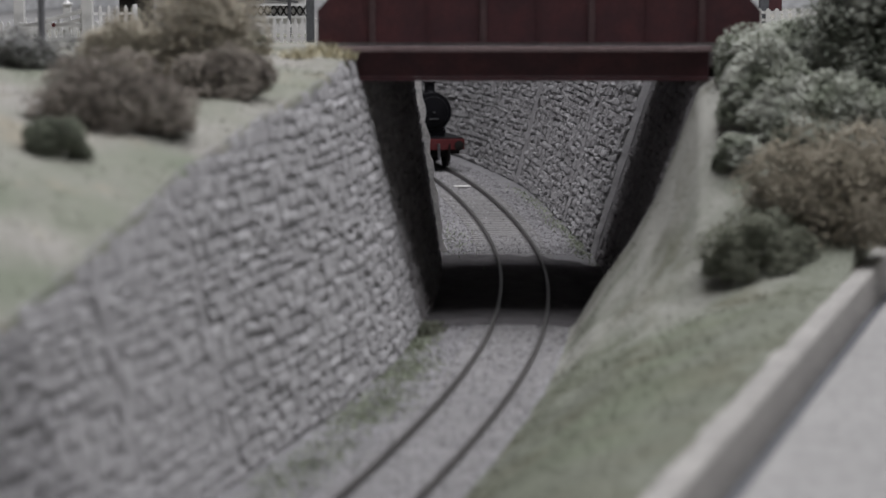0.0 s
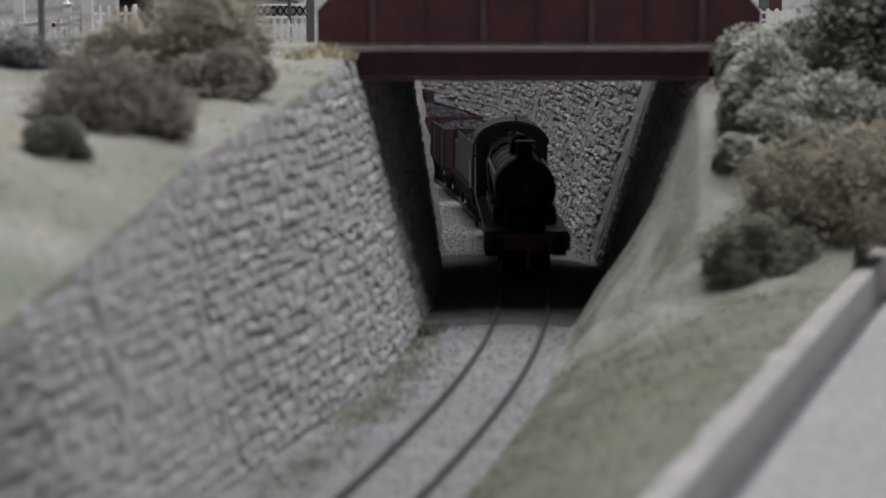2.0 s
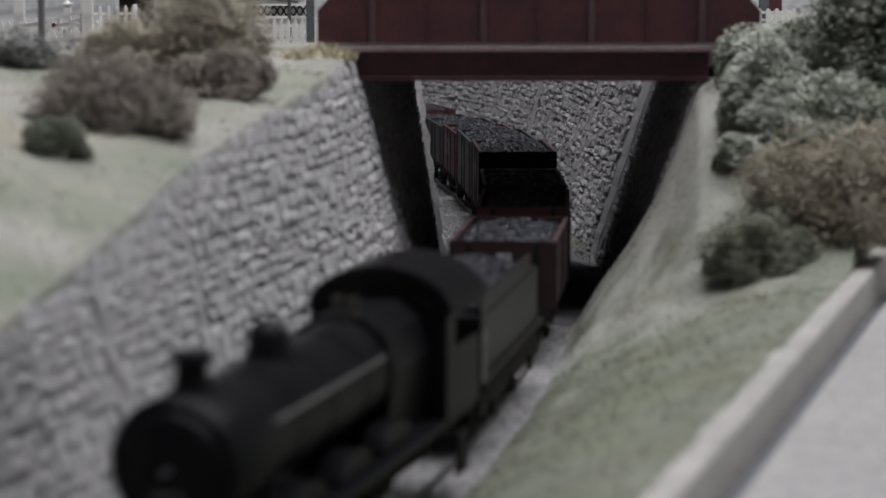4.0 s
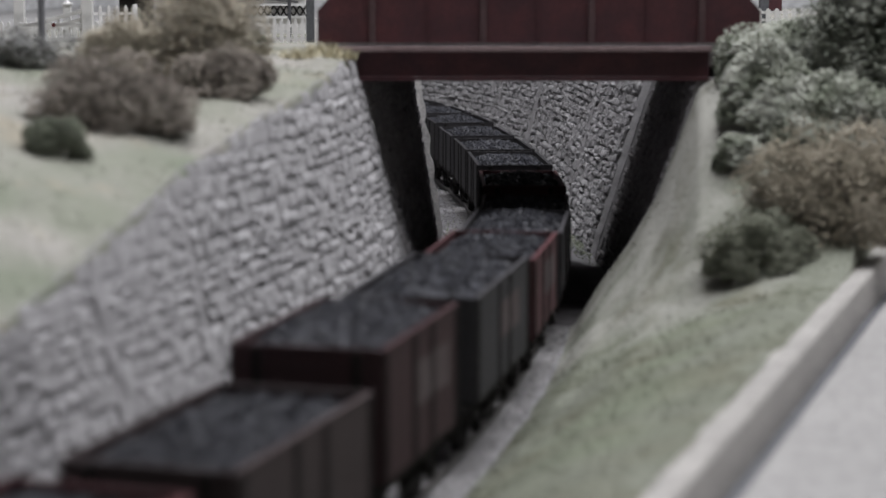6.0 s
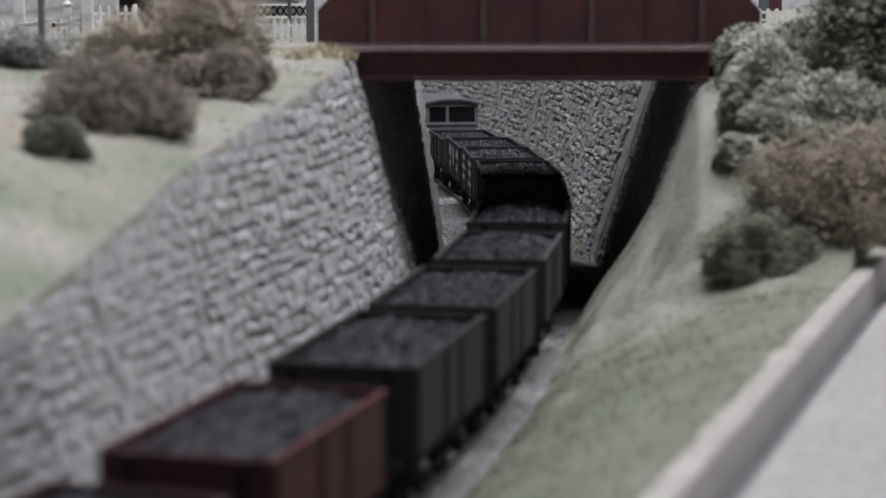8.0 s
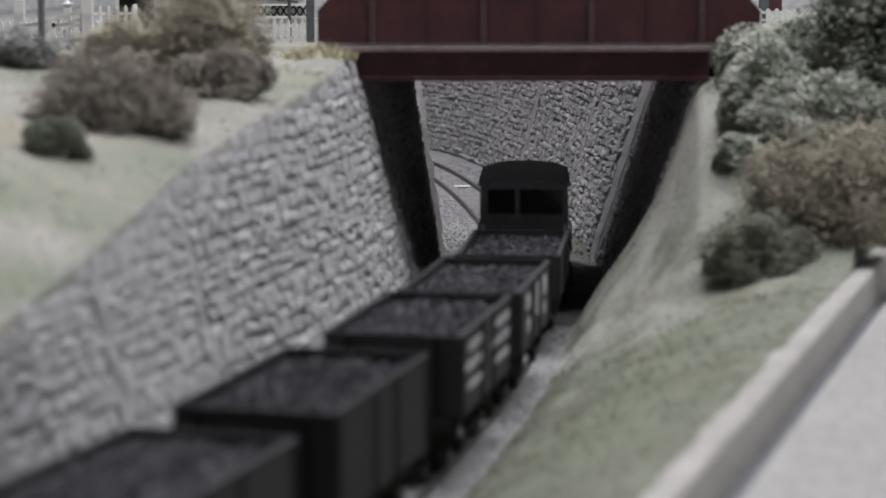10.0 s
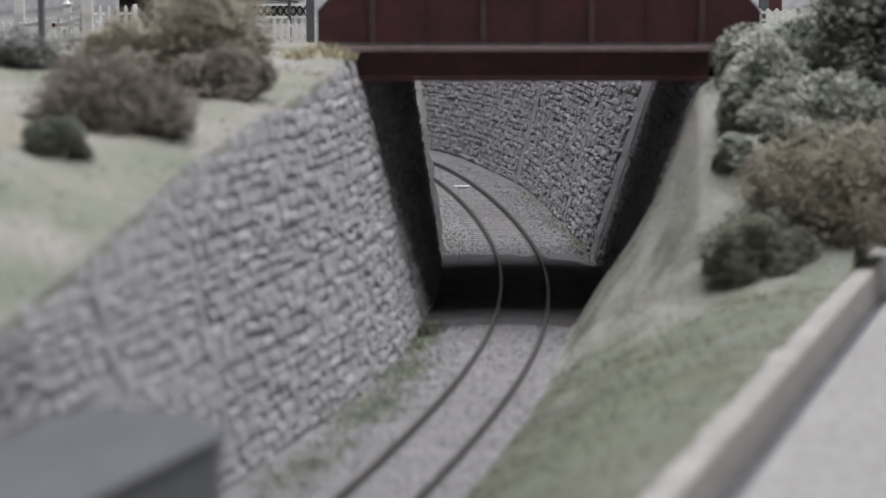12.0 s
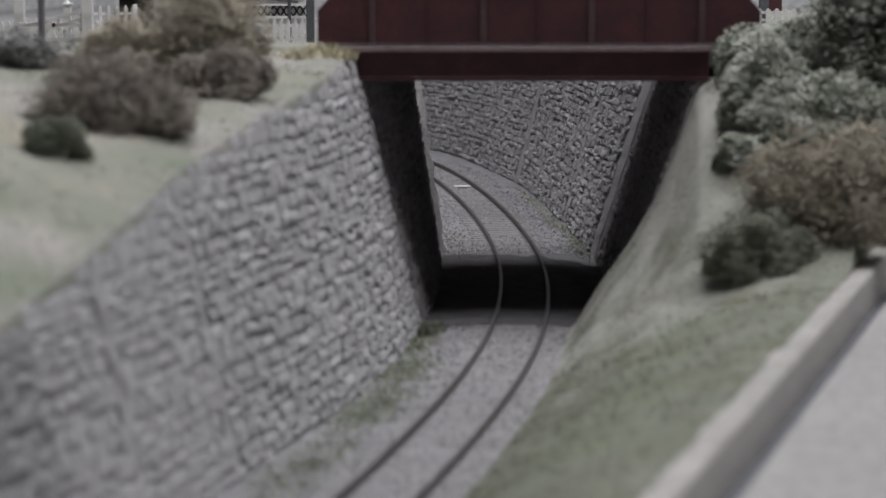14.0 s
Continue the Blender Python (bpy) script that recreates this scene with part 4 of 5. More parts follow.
def tender():
    """The engine's coal tender."""
    t = thing("tender", "black coal tender behind the engine", "tender", group="coal train")
    L, W = 96.0, 30.0
    bm = bmesh.new()
    bm_box(bm, 0, 0, 16.6, L, W, 1.4, 0.2)
    part("running_plate", bm, BLACK_DULL, t)
    bm = bmesh.new()
    bm_box(bm, 0, 0, 24.8, L - 6, W - 3, 15.0, 0.6)
    part("tank", bm, BLACK, t)
    for s in (-1, 1):
        bm = bmesh.new()
        bm_prism(bm, [(-L / 2 + 14, 32.3), (L / 2 - 4, 32.3), (L / 2 - 4, 37), (-L / 2 + 14, 37)], s * (W / 2 - 2.3) - 0.4, s * (W / 2 - 2.3) + 0.4)
        part("coal_rail", bm, BLACK, t)
        bm = bmesh.new()
        bm_box(bm, 0, s * 12.6, 11.8, L - 4, 1.4, 7.4, 0.2)
        part("frame", bm, BLACK_DULL, t)
        bm = bmesh.new()
        bm_cyl(bm, 0.4, 0.4, 12, T(L / 2 - 1, s * (W / 2 - 0.6), 24), 8)
        part("handrail", bm, STEEL, t, "bright upright handrail")
        for x in (-30, 0, 30):
            bm = bmesh.new()
            bm_box(bm, x, s * 13.8, 8.2, 4, 1.2, 4.5, 0.4)
            part("axlebox", bm, BLACK_DULL, t)
    ld = new("coal_load", lump_mesh(L - 24, W - 6.5, 700, 5.0, 33.2, 77))
    ld.parent = t
    ld["label"] = "heaped black coal"
    buffer_pair(t, -L / 2, -1, z=13.8)
    coupling(t, -L / 2, -1)
    for x in (-30, 0, 30):
        wheelset(t, x, 7.6, spokes=10)
    return t


MAR = paint("maroon", (0.032, 0.0105, 0.0125), (0.018, 0.0075, 0.009))
RST = paint("rust_red", (0.056, 0.0125, 0.0155), (0.026, 0.0085, 0.0105))
BRN = paint("brown", (0.036, 0.024, 0.0245), (0.024, 0.017, 0.0175))
GRY = paint("dark_grey", (0.027, 0.025, 0.0285), (0.015, 0.014, 0.016))
BLK = paint("black", (0.011, 0.010, 0.0115), (0.020, 0.018, 0.0195))

# front of each wagon along the line at the clip's start, and how it looks
WAGONS = (
    (823, dict(colour=MAR, end_patch=True, seed=1, top=34.5, heap=3.0, label="dark maroon planked coal wagon with a pale number patch")),
    (907, dict(colour=RST, end_patch=True, letters="rows", seed=2, top=35.0, heap=3.0, label="red planked coal wagon with faded pale lettering")),
    (983, dict(colour=BRN, seed=3, top=34.5, heap=2.5, length=65.0, label="brown planked coal wagon full of coal")),
    (1055, dict(colour=MAR, letters="faint", seed=4, top=41, planks=8, heap=5.5, length=58.0, label="tall maroon planked coal wagon heaped with coal")),
    (1132, dict(colour=GRY, letters="faint", seed=5, top=39, heap=5.0, length=72.0, label="dark grey planked coal wagon heaped with coal")),
    (1214, dict(colour=RST, letters="faint", seed=6, top=36.5, heap=3.5, length=60.0, label="rust-red planked coal wagon with big faded lettering")),
    (1288, dict(colour=GRY, letters="small", seed=7, top=34.5, heap=4.0, length=62.0, label="dark grey planked coal wagon with small lettering")),
    (1364, dict(colour=MAR, letters="small", seed=8, top=31.5, heap=3.0, length=60.0, label="dark maroon planked coal wagon full of coal")),
    (1441, dict(colour=RST, seed=9, top=33, heap=3.5, label="red planked coal wagon with a plain red end")),
    (1521, dict(colour=BLK, seed=10, top=33.5, heap=2.5, length=66.0, label="black planked coal wagon full of coal")),
    (1598, dict(colour=BLK, seed=11, top=33.5, heap=2.5, length=65.0, label="black planked coal wagon full of coal")),
    (1680, dict(colour=GRY, seed=12, top=33.5, heap=3.5, label="dark grey planked coal wagon full of coal")),
    (1758, dict(colour=BLK, seed=13, top=34.5, heap=3.0, label="black planked coal wagon full of coal")),
    (1836, dict(colour=GRY, seed=14, top=34.5, heap=3.0, letters="small", label="dark grey planked coal wagon with small lettering")),
    (1915, dict(colour=BLK, seed=15, top=34.5, heap=2.0, label="black planked coal wagon full of coal")),
    (2004, dict(colour=GRY, letters="rows", seed=16, top=33, heap=1.5, label="dark grey planked coal wagon with broad pale lettering")),
    (2077, dict(colour=GRY, letters="big", seed=17, top=31.5, heap=1.0, length=62.0, label="dark grey planked coal wagon with pale lettering")),
    (2169, dict(colour=GRY, seed=18, top=28.5, heap=1.4, length=60.0, label="low dark grey open wagon with a thin load")),
)
TRAIN = []          # (thing, middle at the start, half wheelbase)
TRAIN.append((locomotive(), 536.0 + 64.0, 26.0))
TRAIN.append((tender(), 536.0 + 64.0 + 148.0, 30.0))
for front, look_of in WAGONS:
    TRAIN.append((coal_wagon(**look_of), front + look_of.get("length", 60.5) / 2, 18.5))
TRAIN.append((brake_van(), 2252.0 + 29.5, 22.0))


# ---- plants ----
OCTA = np.array([(1, 0, 0), (-1, 0, 0), (0, 1, 0), (0, -1, 0), (0, 0, 1), (0, 0, -1)], float)
OCTA_F = np.array([(0, 2, 4), (2, 1, 4), (1, 3, 4), (3, 0, 4), (2, 0, 5), (1, 2, 5), (3, 1, 5), (0, 3, 5)])


def clumps(centres, sizes, rng, squash=0.75):
    """Many small uneven tufts, as arrays."""
    n = len(centres)
    shape = OCTA[None] * (0.55 + 0.75 * rng.rand(n, 6, 1))
    a = rng.rand(n) * 6.28
    c, s = np.cos(a)[:, None], np.sin(a)[:, None]
    x = shape[..., 0] * c - shape[..., 1] * s
    y = shape[..., 0] * s + shape[..., 1] * c
    tilt = (rng.rand(n, 1) - 0.5) * 1.6
    z = shape[..., 2] * squash + x * tilt
    v = np.stack([x, y, z], -1) * sizes[:, None, None] + centres[:, None]
    f = OCTA_F[None] + (np.arange(n) * 6)[:, None, None]
    return v.reshape(-1, 3), f.reshape(-1, 3)


def locate(x, y):
    """Where a point lies by the track: along it, and to its right."""
    i = int(np.argmin((_x - x) ** 2 + (_y - y) ** 2))
    return float(_s[i]), float((x - _x[i]) * math.cos(_h[i]) + (y - _y[i]) * math.sin(_h[i]))


def ground_at(x, y):
    """Height of the banks under a point."""
    s, o = locate(x, y)
    if s > 6:
        return 87.5
    if o > 0:
        return right_z(s, o)
    t = left_top(s)
    return left_z(s, max(0.0, left_base(s) - (t - BALLAST) * l_batter(s) - 1.0 - o))


def bush(name, label, x, y, z, rx, ry, rz, material, n, seed, size=1.0, lobes=16, category="bush"):
    """A shrub: short forked stem and a crown of lobes, each of many small tufts."""
    rng = np.random.RandomState(seed)
    z = ground_at(x, y - ry * 0.4) - 0.8
    b = thing(name, label, category, x, y, z)
    cs, zs = [], []
    skirt = max(5, lobes // 3)
    for i in range(lobes + skirt):
        a = rng.rand() * 6.28
        d = rng.rand() ** 0.5 * 0.74
        lc = np.array([math.cos(a) * d * rx, math.sin(a) * d * ry, rz * (0.22 + 0.62 * (1 - d) * rng.rand() + 0.12 * rng.rand())])
        lr = np.array([rx, ry, rz]) * (0.18 + 0.27 * rng.rand())
        if i >= lobes:
            lc = np.array([math.cos(a) * rx * 0.6, math.sin(a) * ry * 0.7, rz * 0.06])
            lr = np.array([rx * 0.3, ry * 0.3, rz * 0.3])
        m = n // lobes
        p = rng.randn(m, 3)
        p /= np.linalg.norm(p, axis=1)[:, None]
        r = 0.55 + 0.5 * rng.rand(m, 1) ** 0.6
        q = lc + p * r * lr
        cs.append(q)
        zs.append(size * (0.5 + 0.9 * rng.rand(m) ** 1.5))
    c = np.concatenate(cs)
    keep = c[:, 2] > (-0.12 if rz > 25 else 0.0) * rz
    c, zz = c[keep], np.concatenate(zs)[keep]
    v, f = clumps(c, zz, rng)
    crown = new("crown", raw("crown", v, f, material))
    crown.parent = b
    bm = bmesh.new()
    for i in range(5):
        a = i * 1.26 + rng.rand()
        tip = Vector((math.cos(a) * rx * 0.22, math.sin(a) * ry * 0.3, rz * 0.6))
        bm_cyl(bm, 0.9, 0.3, tip.length, T0(tip / 2 - Vector((0, 0, 0.6)), tip), 6)
    part("stem", bm, TWIG, b)
    return b


def T0(mid, direction):
    return Matrix.Translation(mid) @ direction.to_track_quat("Z", "Y").to_matrix().to_4x4()


bush("bush", "brown dry domed bush on the pale bank", -79, 489, 0, 21.5, 13, 18, LEAF_BROWN, 16000, 11, size=0.5, lobes=26)
bush("bush", "tall olive-brown bush on the pale bank", -66, 562, 0, 20, 14, 36, LEAF_OLIVE, 15000, 12, size=0.52, lobes=30)
bush("bush", "rounded olive-brown bush on the pale bank", -87, 554, 0, 14, 11, 20, LEAF_OLIVE, 9000, 21, size=0.5, lobes=20)
bush("bush", "brown bush spreading along the pale bank", -57.5, 543, 0, 15, 10, 14, LEAF_BROWN, 9000, 13, size=0.48, lobes=20)
bush("shrub", "small moss-green shrub before the brown bush", -86.5, 455, 0, 8.8, 6, 9.5, LEAF_GREEN2, 4600, 44, size=0.42, lobes=9, category="shrub")
bush("shrub", "small grey-green shrub beside the lamp post", -113, 568, 0, 13, 7, 14, LEAF_GREY, 5000, 15, size=0.45, lobes=10, category="shrub")
bush("shrub", "low dark shrub before the white fence", -75, 800, 0, 8, 5, 4, LEAF_DARK, 1200, 22, size=0.6, lobes=6, category="shrub")
bush("tree", "large grey-green leafy tree beside the bridge", 109, 638, 0, 24, 15, 18, LEAF_GREEN, 20000, 16, size=0.75, lobes=40, category="tree")
bush("tree", "mottled dark green leafy tree beside the bridge road", 134, 626, 0, 27, 15, 44, LEAF_TREE, 20000, 17, size=0.8, lobes=34, category="tree")
bush("bush", "grey-green bush against the bridge end", 92, 641, 0, 7.5, 7, 17, LEAF_GREEN, 5000, 18, size=0.6, lobes=12)
bush("bush", "grey-green spreading bush on the grass bank", 114, 606, 0, 27, 13, 19, LEAF_GREEN, 16000, 23, size=0.75, lobes=34)
bush("bush", "grey-green bush at the edge of the grass bank", 96, 616, 0, 15, 11, 25, LEAF_GREEN, 11000, 61, size=0.75, lobes=30)
bush("bush", "low dark green bush at the edge of the grass bank", 84, 604, 0, 4.5, 4, 7, LEAF_GREEN2, 3000, 62, size=0.45, lobes=14)
bush("bush", "low grey-green bush spilling down the grass bank", 90, 603, 0, 9, 8, 12, LEAF_GREEN, 6000, 63, size=0.6, lobes=16)
bush("bush", "large brown dry bush on the grass bank", 113, 574, 0, 30, 16, 29, LEAF_RUSSET, 22000, 19, size=0.5, lobes=36)
bush("bush", "dark green bush low on the grass bank", 87, 560, 0, 17, 12, 18.5, LEAF_MID, 13000, 31, size=0.48, lobes=30)


def blades(name, pts, heights, material, label, seed, lean=0.5, width=0.35):
    """Short grass blades standing on points, one object."""
    rng = np.random.RandomState(seed)
    pts = np.asarray(pts)
    n = len(pts)
    a = rng.rand(n) * 6.28
    w = width * (0.6 + 0.8 * rng.rand(n))
    h = np.asarray(heights)
    d = np.stack([np.cos(a) * w, np.sin(a) * w, np.zeros(n)], 1)
    tip = pts + np.stack([(rng.rand(n) - 0.5) * 2 * lean * h, (rng.rand(n) - 0.5) * 2 * lean * h, h], 1)
    v = np.stack([pts - d, pts + d, tip], 1).reshape(-1, 3)
    f = np.arange(3 * n).reshape(-1, 3)
    ob = new(name, raw(name, v, f, material))
    return tagged(ob, label, "grass", kind="stuff")


rng = np.random.RandomState(5)
pts, hs = [], []
for _ in range(8000):
    s = rng.uniform(-420, 4)
    e = edge_o(s)
    o = 17.5 + (min(e, 150) - 17.5) * rng.rand()
    if noise.noise(at(s, o) / 12.0) + 0.55 * rng.rand() < 0.05:
        continue
    pts.append(tuple(at(s, o, right_z(s, o) - 0.3)))
    hs.append(0.5 + 0.7 * rng.rand())
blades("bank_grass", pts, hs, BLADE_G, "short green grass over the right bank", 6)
pts, hs = [], []
for _ in range(6500):
    s = rng.uniform(-420, 6)
    t = left_top(s)
    d = rng.rand() ** 1.6 * 120
    if noise.noise(at(s, -50 - d) / 16.0) + 0.5 * rng.rand() < 0.12:
        continue
    o0 = left_base(s) - (t - BALLAST) * l_batter(s) - 1.0
    pts.append(tuple(at(s, o0 - d, left_z(s, d) - 0.3)))
    hs.append(0.5 + 0.6 * rng.rand())
blades("dry_grass", pts, hs, BLADE_D, "short dry grass over the left bank", 7)
pts, hs = [], []
for _ in range(900):
    s, o = -6 + 9 * rng.randn() * 0.5, -29 + 3.5 * rng.randn() * 0.5
    if o < left_base(s) + 0.5:
        continue
    pts.append(tuple(at(s, o, bed_z(s, o) - 0.2)))
    hs.append(1.0 + 2.6 * rng.rand())
blades("weed_tuft", pts, hs, LEAF_MID, "dark green weeds at the foot of the bridge abutment", 19, lean=0.6, width=0.5)
# tufts by the bridge end and weeds along the walls
pts, hs = [], []
for cx, cy, cz, r, k in ((-33, 640, 85.6, 6, 500), (-45, 634, 86, 6, 420), (-61, 641, 86.5, 7, 420), (-38, 652, 87.5, 6, 300)):
    for _ in range(k):
        a, q = rng.rand() * 6.28, rng.rand() ** 0.5 * r
        pts.append((cx + math.cos(a) * q, cy + math.sin(a) * q * 0.6, cz))
        hs.append(0.7 + 3.6 * rng.rand() ** 2)
blades("tall_grass", pts, hs, STRAW, "taller straw-coloured grass by the bridge end", 8, lean=0.9, width=0.32)
pts, hs = [], []
for cs_, co, rs, ro, k in ((-30, -30, 24, 6, 1200), (-75, -27, 27, 9, 1900), (-130, -26, 32, 10, 2200), (-200, -26, 45, 10, 1900), (235, -23, 80, 12, 550), (205, 29, 45, 5, 700),
                           (280, 29, 60, 5, 600), (380, 31, 80, 5, 500), (-330, -28, 60, 6, 500)):
    for _ in range(k):
        s, o = cs_ + rs * rng.randn() * 0.5, co + ro * rng.randn() * 0.5
        if abs(o) < 13 or o < left_base(s) + 0.8:
            continue
        pts.append(tuple(at(s, o, bed_z(s, o) - 0.2)))
        hs.append(0.4 + 1.2 * rng.rand() ** 2)
blades("weeds", pts, hs, WEED, "low green weeds along the foot of the walls", 9)

# ---- ballast grains ----
n = 27000
ss = rng.uniform(-425, 620, n)
oo = rng.uniform(-30, 28, n)
ok = [(s, o) for s, o in zip(ss, oo) if not (s < 8 and o > 22) and abs(abs(o) - 8.5) > 1.2 and o > left_base(s) + 1 and not (4 < s < 178) and not (235 < s < 400 and abs(o) < 8 and (s * 7.3) % 1 < 0.65)]
c = np.array([tuple(at(s, o, bed_z(s, o) + 0.1)) for s, o in ok])
v, f = clumps(c, 0.28 + 0.62 * rng.rand(len(c)) ** 3, rng)
grains = tagged(new("ballast_grains", raw("ballast_grains", v, f, GRAIN)), "loose grey ballast chippings along the track", "ballast", kind="stuff")

bm = bmesh.new()
bm_box(bm, 0, 0, 0, 9, 4.5, 0.6, 0.12)
solo("board", bm, PALE_STONE, "small pale board lying between the rails", "board", x=10.4, y=1100, z=-1.3, rz=12)

# ---- fences and posts beyond the bridge ----
def picket_fence(label, x0, y0, x1, y1, z, height, pitch=3.3, width=1.7, rails=(0.3, 0.75)):
    f = thing("picket_fence", label, "fence", x0, y0, z, group="white fences", rz=math.degrees(math.atan2(y1 - y0, x1 - x0)))
    L = math.hypot(x1 - x0, y1 - y0)
    bm = bmesh.new()
    h = height
    bm_prism(bm, [(-width / 2, 0), (width / 2, 0), (width / 2, h * 0.9), (0, h), (-width / 2, h * 0.9)], -0.35, 0.35)
    me = finish(bm, "picket", WHITE)
    for i in range(int(L / pitch) + 1):
        ob = new("picket", me)
        ob.parent = f
        ob.location = (i * pitch * MM, 0, 0)
    for r in rails:
        bm = bmesh.new()
        bm_box(bm, L / 2, 0.75, h * r, L, 0.8, 1.3)
        part("rail", bm, WHITE, f)
    for i in range(int(L / 26) + 1):
        bm = bmesh.new()
        bm_box(bm, i * 26.0, 1.6, h * 0.5, 2.0, 2.0, h * 1.02, 0.2)
        part("post", bm, WHITE, f)
    return f


picket_fence("white wooden picket fence behind the bridge road", -112, 962, -46, 958, 78.5, 13.6)
picket_fence("white wooden picket fence along the far yard", -205, 905, -140, 900, 80, 12)
picket_fence("white wooden picket fence behind the crossing gate", -174, 990, -150, 1000, 81, 17, pitch=4.2)
picket_fence("low white fence beyond the bridge road", 148, 985, 190, 985, 88.5, 8, pitch=4.2, width=2.2)


def gate_post(label, x, y, z, w, h, material, cap=True, name="gate_post"):
    bm = bmesh.new()
    bm_box(bm, 0, 0, h / 2, w, w, h, w * 0.08)
    if cap:
        bm_box(bm, 0, 0, h + 0.4, w * 1.25, w * 1.25, 0.9, 0.15)
        bm_cyl(bm, w * 0.55, 0.1, w * 0.5, T(0, 0, h + 0.9 + w * 0.2), 4)
    return solo(name, bm, material, label, "post", x=x, y=y, z=z)


gate_post("thick white gate post with a pointed cap", -151, 870, 81, 4.6, 23, WHITE)
gate_post("white gate post with a pointed cap", -184, 890, 81, 4.4, 28, WHITE)
gate_post("white gate post with a pointed cap", -166, 905, 81, 3.4, 18, WHITE)
gate_post("plain grey fence post", -75, 1000, 78, 1.7, 36, LAMP_GREY, cap=False, name="fence_post")
gate_post("grey wooden post beside the bridge", -57, 880, 82, 3.4, 36, GREY_ROOF, cap=False, name="fence_post")
gate_post("pale blue-grey post beyond the bridge", 155, 990, 88, 4.4, 30, GREY_ROOF, cap=False, name="fence_post")

gate = thing("crossing_gate", "white level-crossing gate with a raised diagonal rail", "gate", -184, 884, 82)
for z0, z1 in ((3, 3), (9, 9), (7.5, 15.5), (4.5, 12)):
    bm = bmesh.new()
    a, b = Vector((1, -1, z0)), Vector((32, -10, z1))
    bm_box(bm, 0, 0, 0, (b - a).length, 0.9, 1.6, 0.1, Matrix.Translation((a + b) / 2) @ (b - a).to_track_quat("X", "Z").to_matrix().to_4x4())
    part("gate_rail", bm, WHITE, gate)
for i in range(6):
    bm = bmesh.new()
    bm_box(bm, 4 + i * 5, -1.5 - i * 1.4, 7, 0.9, 0.6, 10)
    part("gate_bar", bm, WHITE, gate)
bm = bmesh.new()
bm_cyl(bm, 0.9, 0.9, 0.6, Matrix.Translation((17, -6.4, 9)) @ RX90, 16)
part("target", bm, RED, gate, "small round red target")

lamp = thing("lamp_post", "dark grey lamp post on the pale bank", "lamp post", -131, 668, 88.3)
bm = bmesh.new()
bm_lathe(bm, [(1.8, 0), (1.6, 2.5), (1.15, 3.2), (1.05, 40), (0.7, 46)], Matrix.Identity(4), 14)
part("column", bm, LAMP_GREY, lamp, smooth=True)
bm = bmesh.new()
bm_lathe(bm, [(0.8, 46), (2.4, 47), (2.8, 51), (3.2, 51.4), (0.6, 54)], Matrix.Identity(4), 12)
part("lantern", bm, LAMP_GREY, lamp, smooth=True)

# low hut and lattice panel in the far yard
hut = thing("hut", "small dark hut with a yellowish door in the far yard", "hut", -169, 1130, 78.5)
bm = bmesh.new()
bm_box(bm, 0, 0, 11, 17, 14, 22, 0.3)
part("wall", bm, BLACK_DULL, hut)
bm = bmesh.new()
bm_box(bm, 0.5, -7.2, 9, 5.4, 0.5, 15, 0.1)
part("door", bm, BLADE_D, hut, "yellowish door")
bm = bmesh.new()
bm_prism(bm, [(-10, 22), (10, 22), (0, 28)], -8.5, 8.5)
part("roof", bm, LAMP_GREY, hut)

lat = thing("lattice_fence", "white lattice fence panels in the far yard", "fence", -128, 1105, 79)
bm = bmesh.new()
bm_box(bm, 26, 1.4, 12, 56, 0.8, 20)
part("backing_board", bm, WHITE, lat)
for z in (3.4, 11.0, 17.6, 23.0):
    bm = bmesh.new()
    bm_box(bm, 26, -0.6, z, 56, 1.0, 1.2)
    part("rail", bm, WHITE, lat)
for i in range(16):
    for sgn in (-1, 1):
        bm = bmesh.new()
        bm_box(bm, 0, 0.4 * sgn, 0, 0.9, 0.5, 7.4, 0, T(i * 3.5, 0, 14.3) @ pose(0, 0, 0, 0, 32 * sgn, 0))
        part("slat", bm, BLACK_DULL, lat, "dark lattice slat")
for z0, z1 in ((18, 22), (20, 24), (23.5, 19)):
    bm = bmesh.new()
    a, b = Vector((2, -0.8, z0)), Vector((50, -0.8, z1))
    bm_box(bm, 0, 0, 0, (b - a).length, 0.6, 0.9, 0, Matrix.Translation((a + b) / 2) @ (b - a).to_track_quat("X", "Z").to_matrix().to_4x4())
    part("brace", bm, LAMP_GREY, lat)
sign = thing("notice_board", "dark red board on posts beyond the bridge", "board", 163, 1010, 88)
bm = bmesh.new()
bm_box(bm, 0, 0, 15, 8, 1, 17, 0.1)
part("panel", bm, MAROON, sign)
for x in (-3, 3):
    bm = bmesh.new()
    bm_box(bm, x, 0.9, 7, 1, 0.8, 14)
    part("leg", bm, WHITE, sign)


# ---- sleepers ----
bm = bmesh.new()
bm_box(bm, 0, 0, 0, 30, 3.1, 1.4, 0.15)
SLEEPER_ME = finish(bm, "sleeper", SLEEPER)
for i, s in enumerate(np.arange(-424, 640, 6.7)):
    p = at(s, 0, BALLAST - interp(s, (200, 240, 400, 440), (0.6, 0.4, 0.4, 0.6)) + 0.08 * noise.noise(Vector((s, 0, 0))))
    ob = new("sleeper", SLEEPER_ME)
    ob.parent = track
    ob.matrix_basis = pose(p.x * MM, p.y * MM, p.z * MM, 0, 0, math.degrees(line(s)[2]))


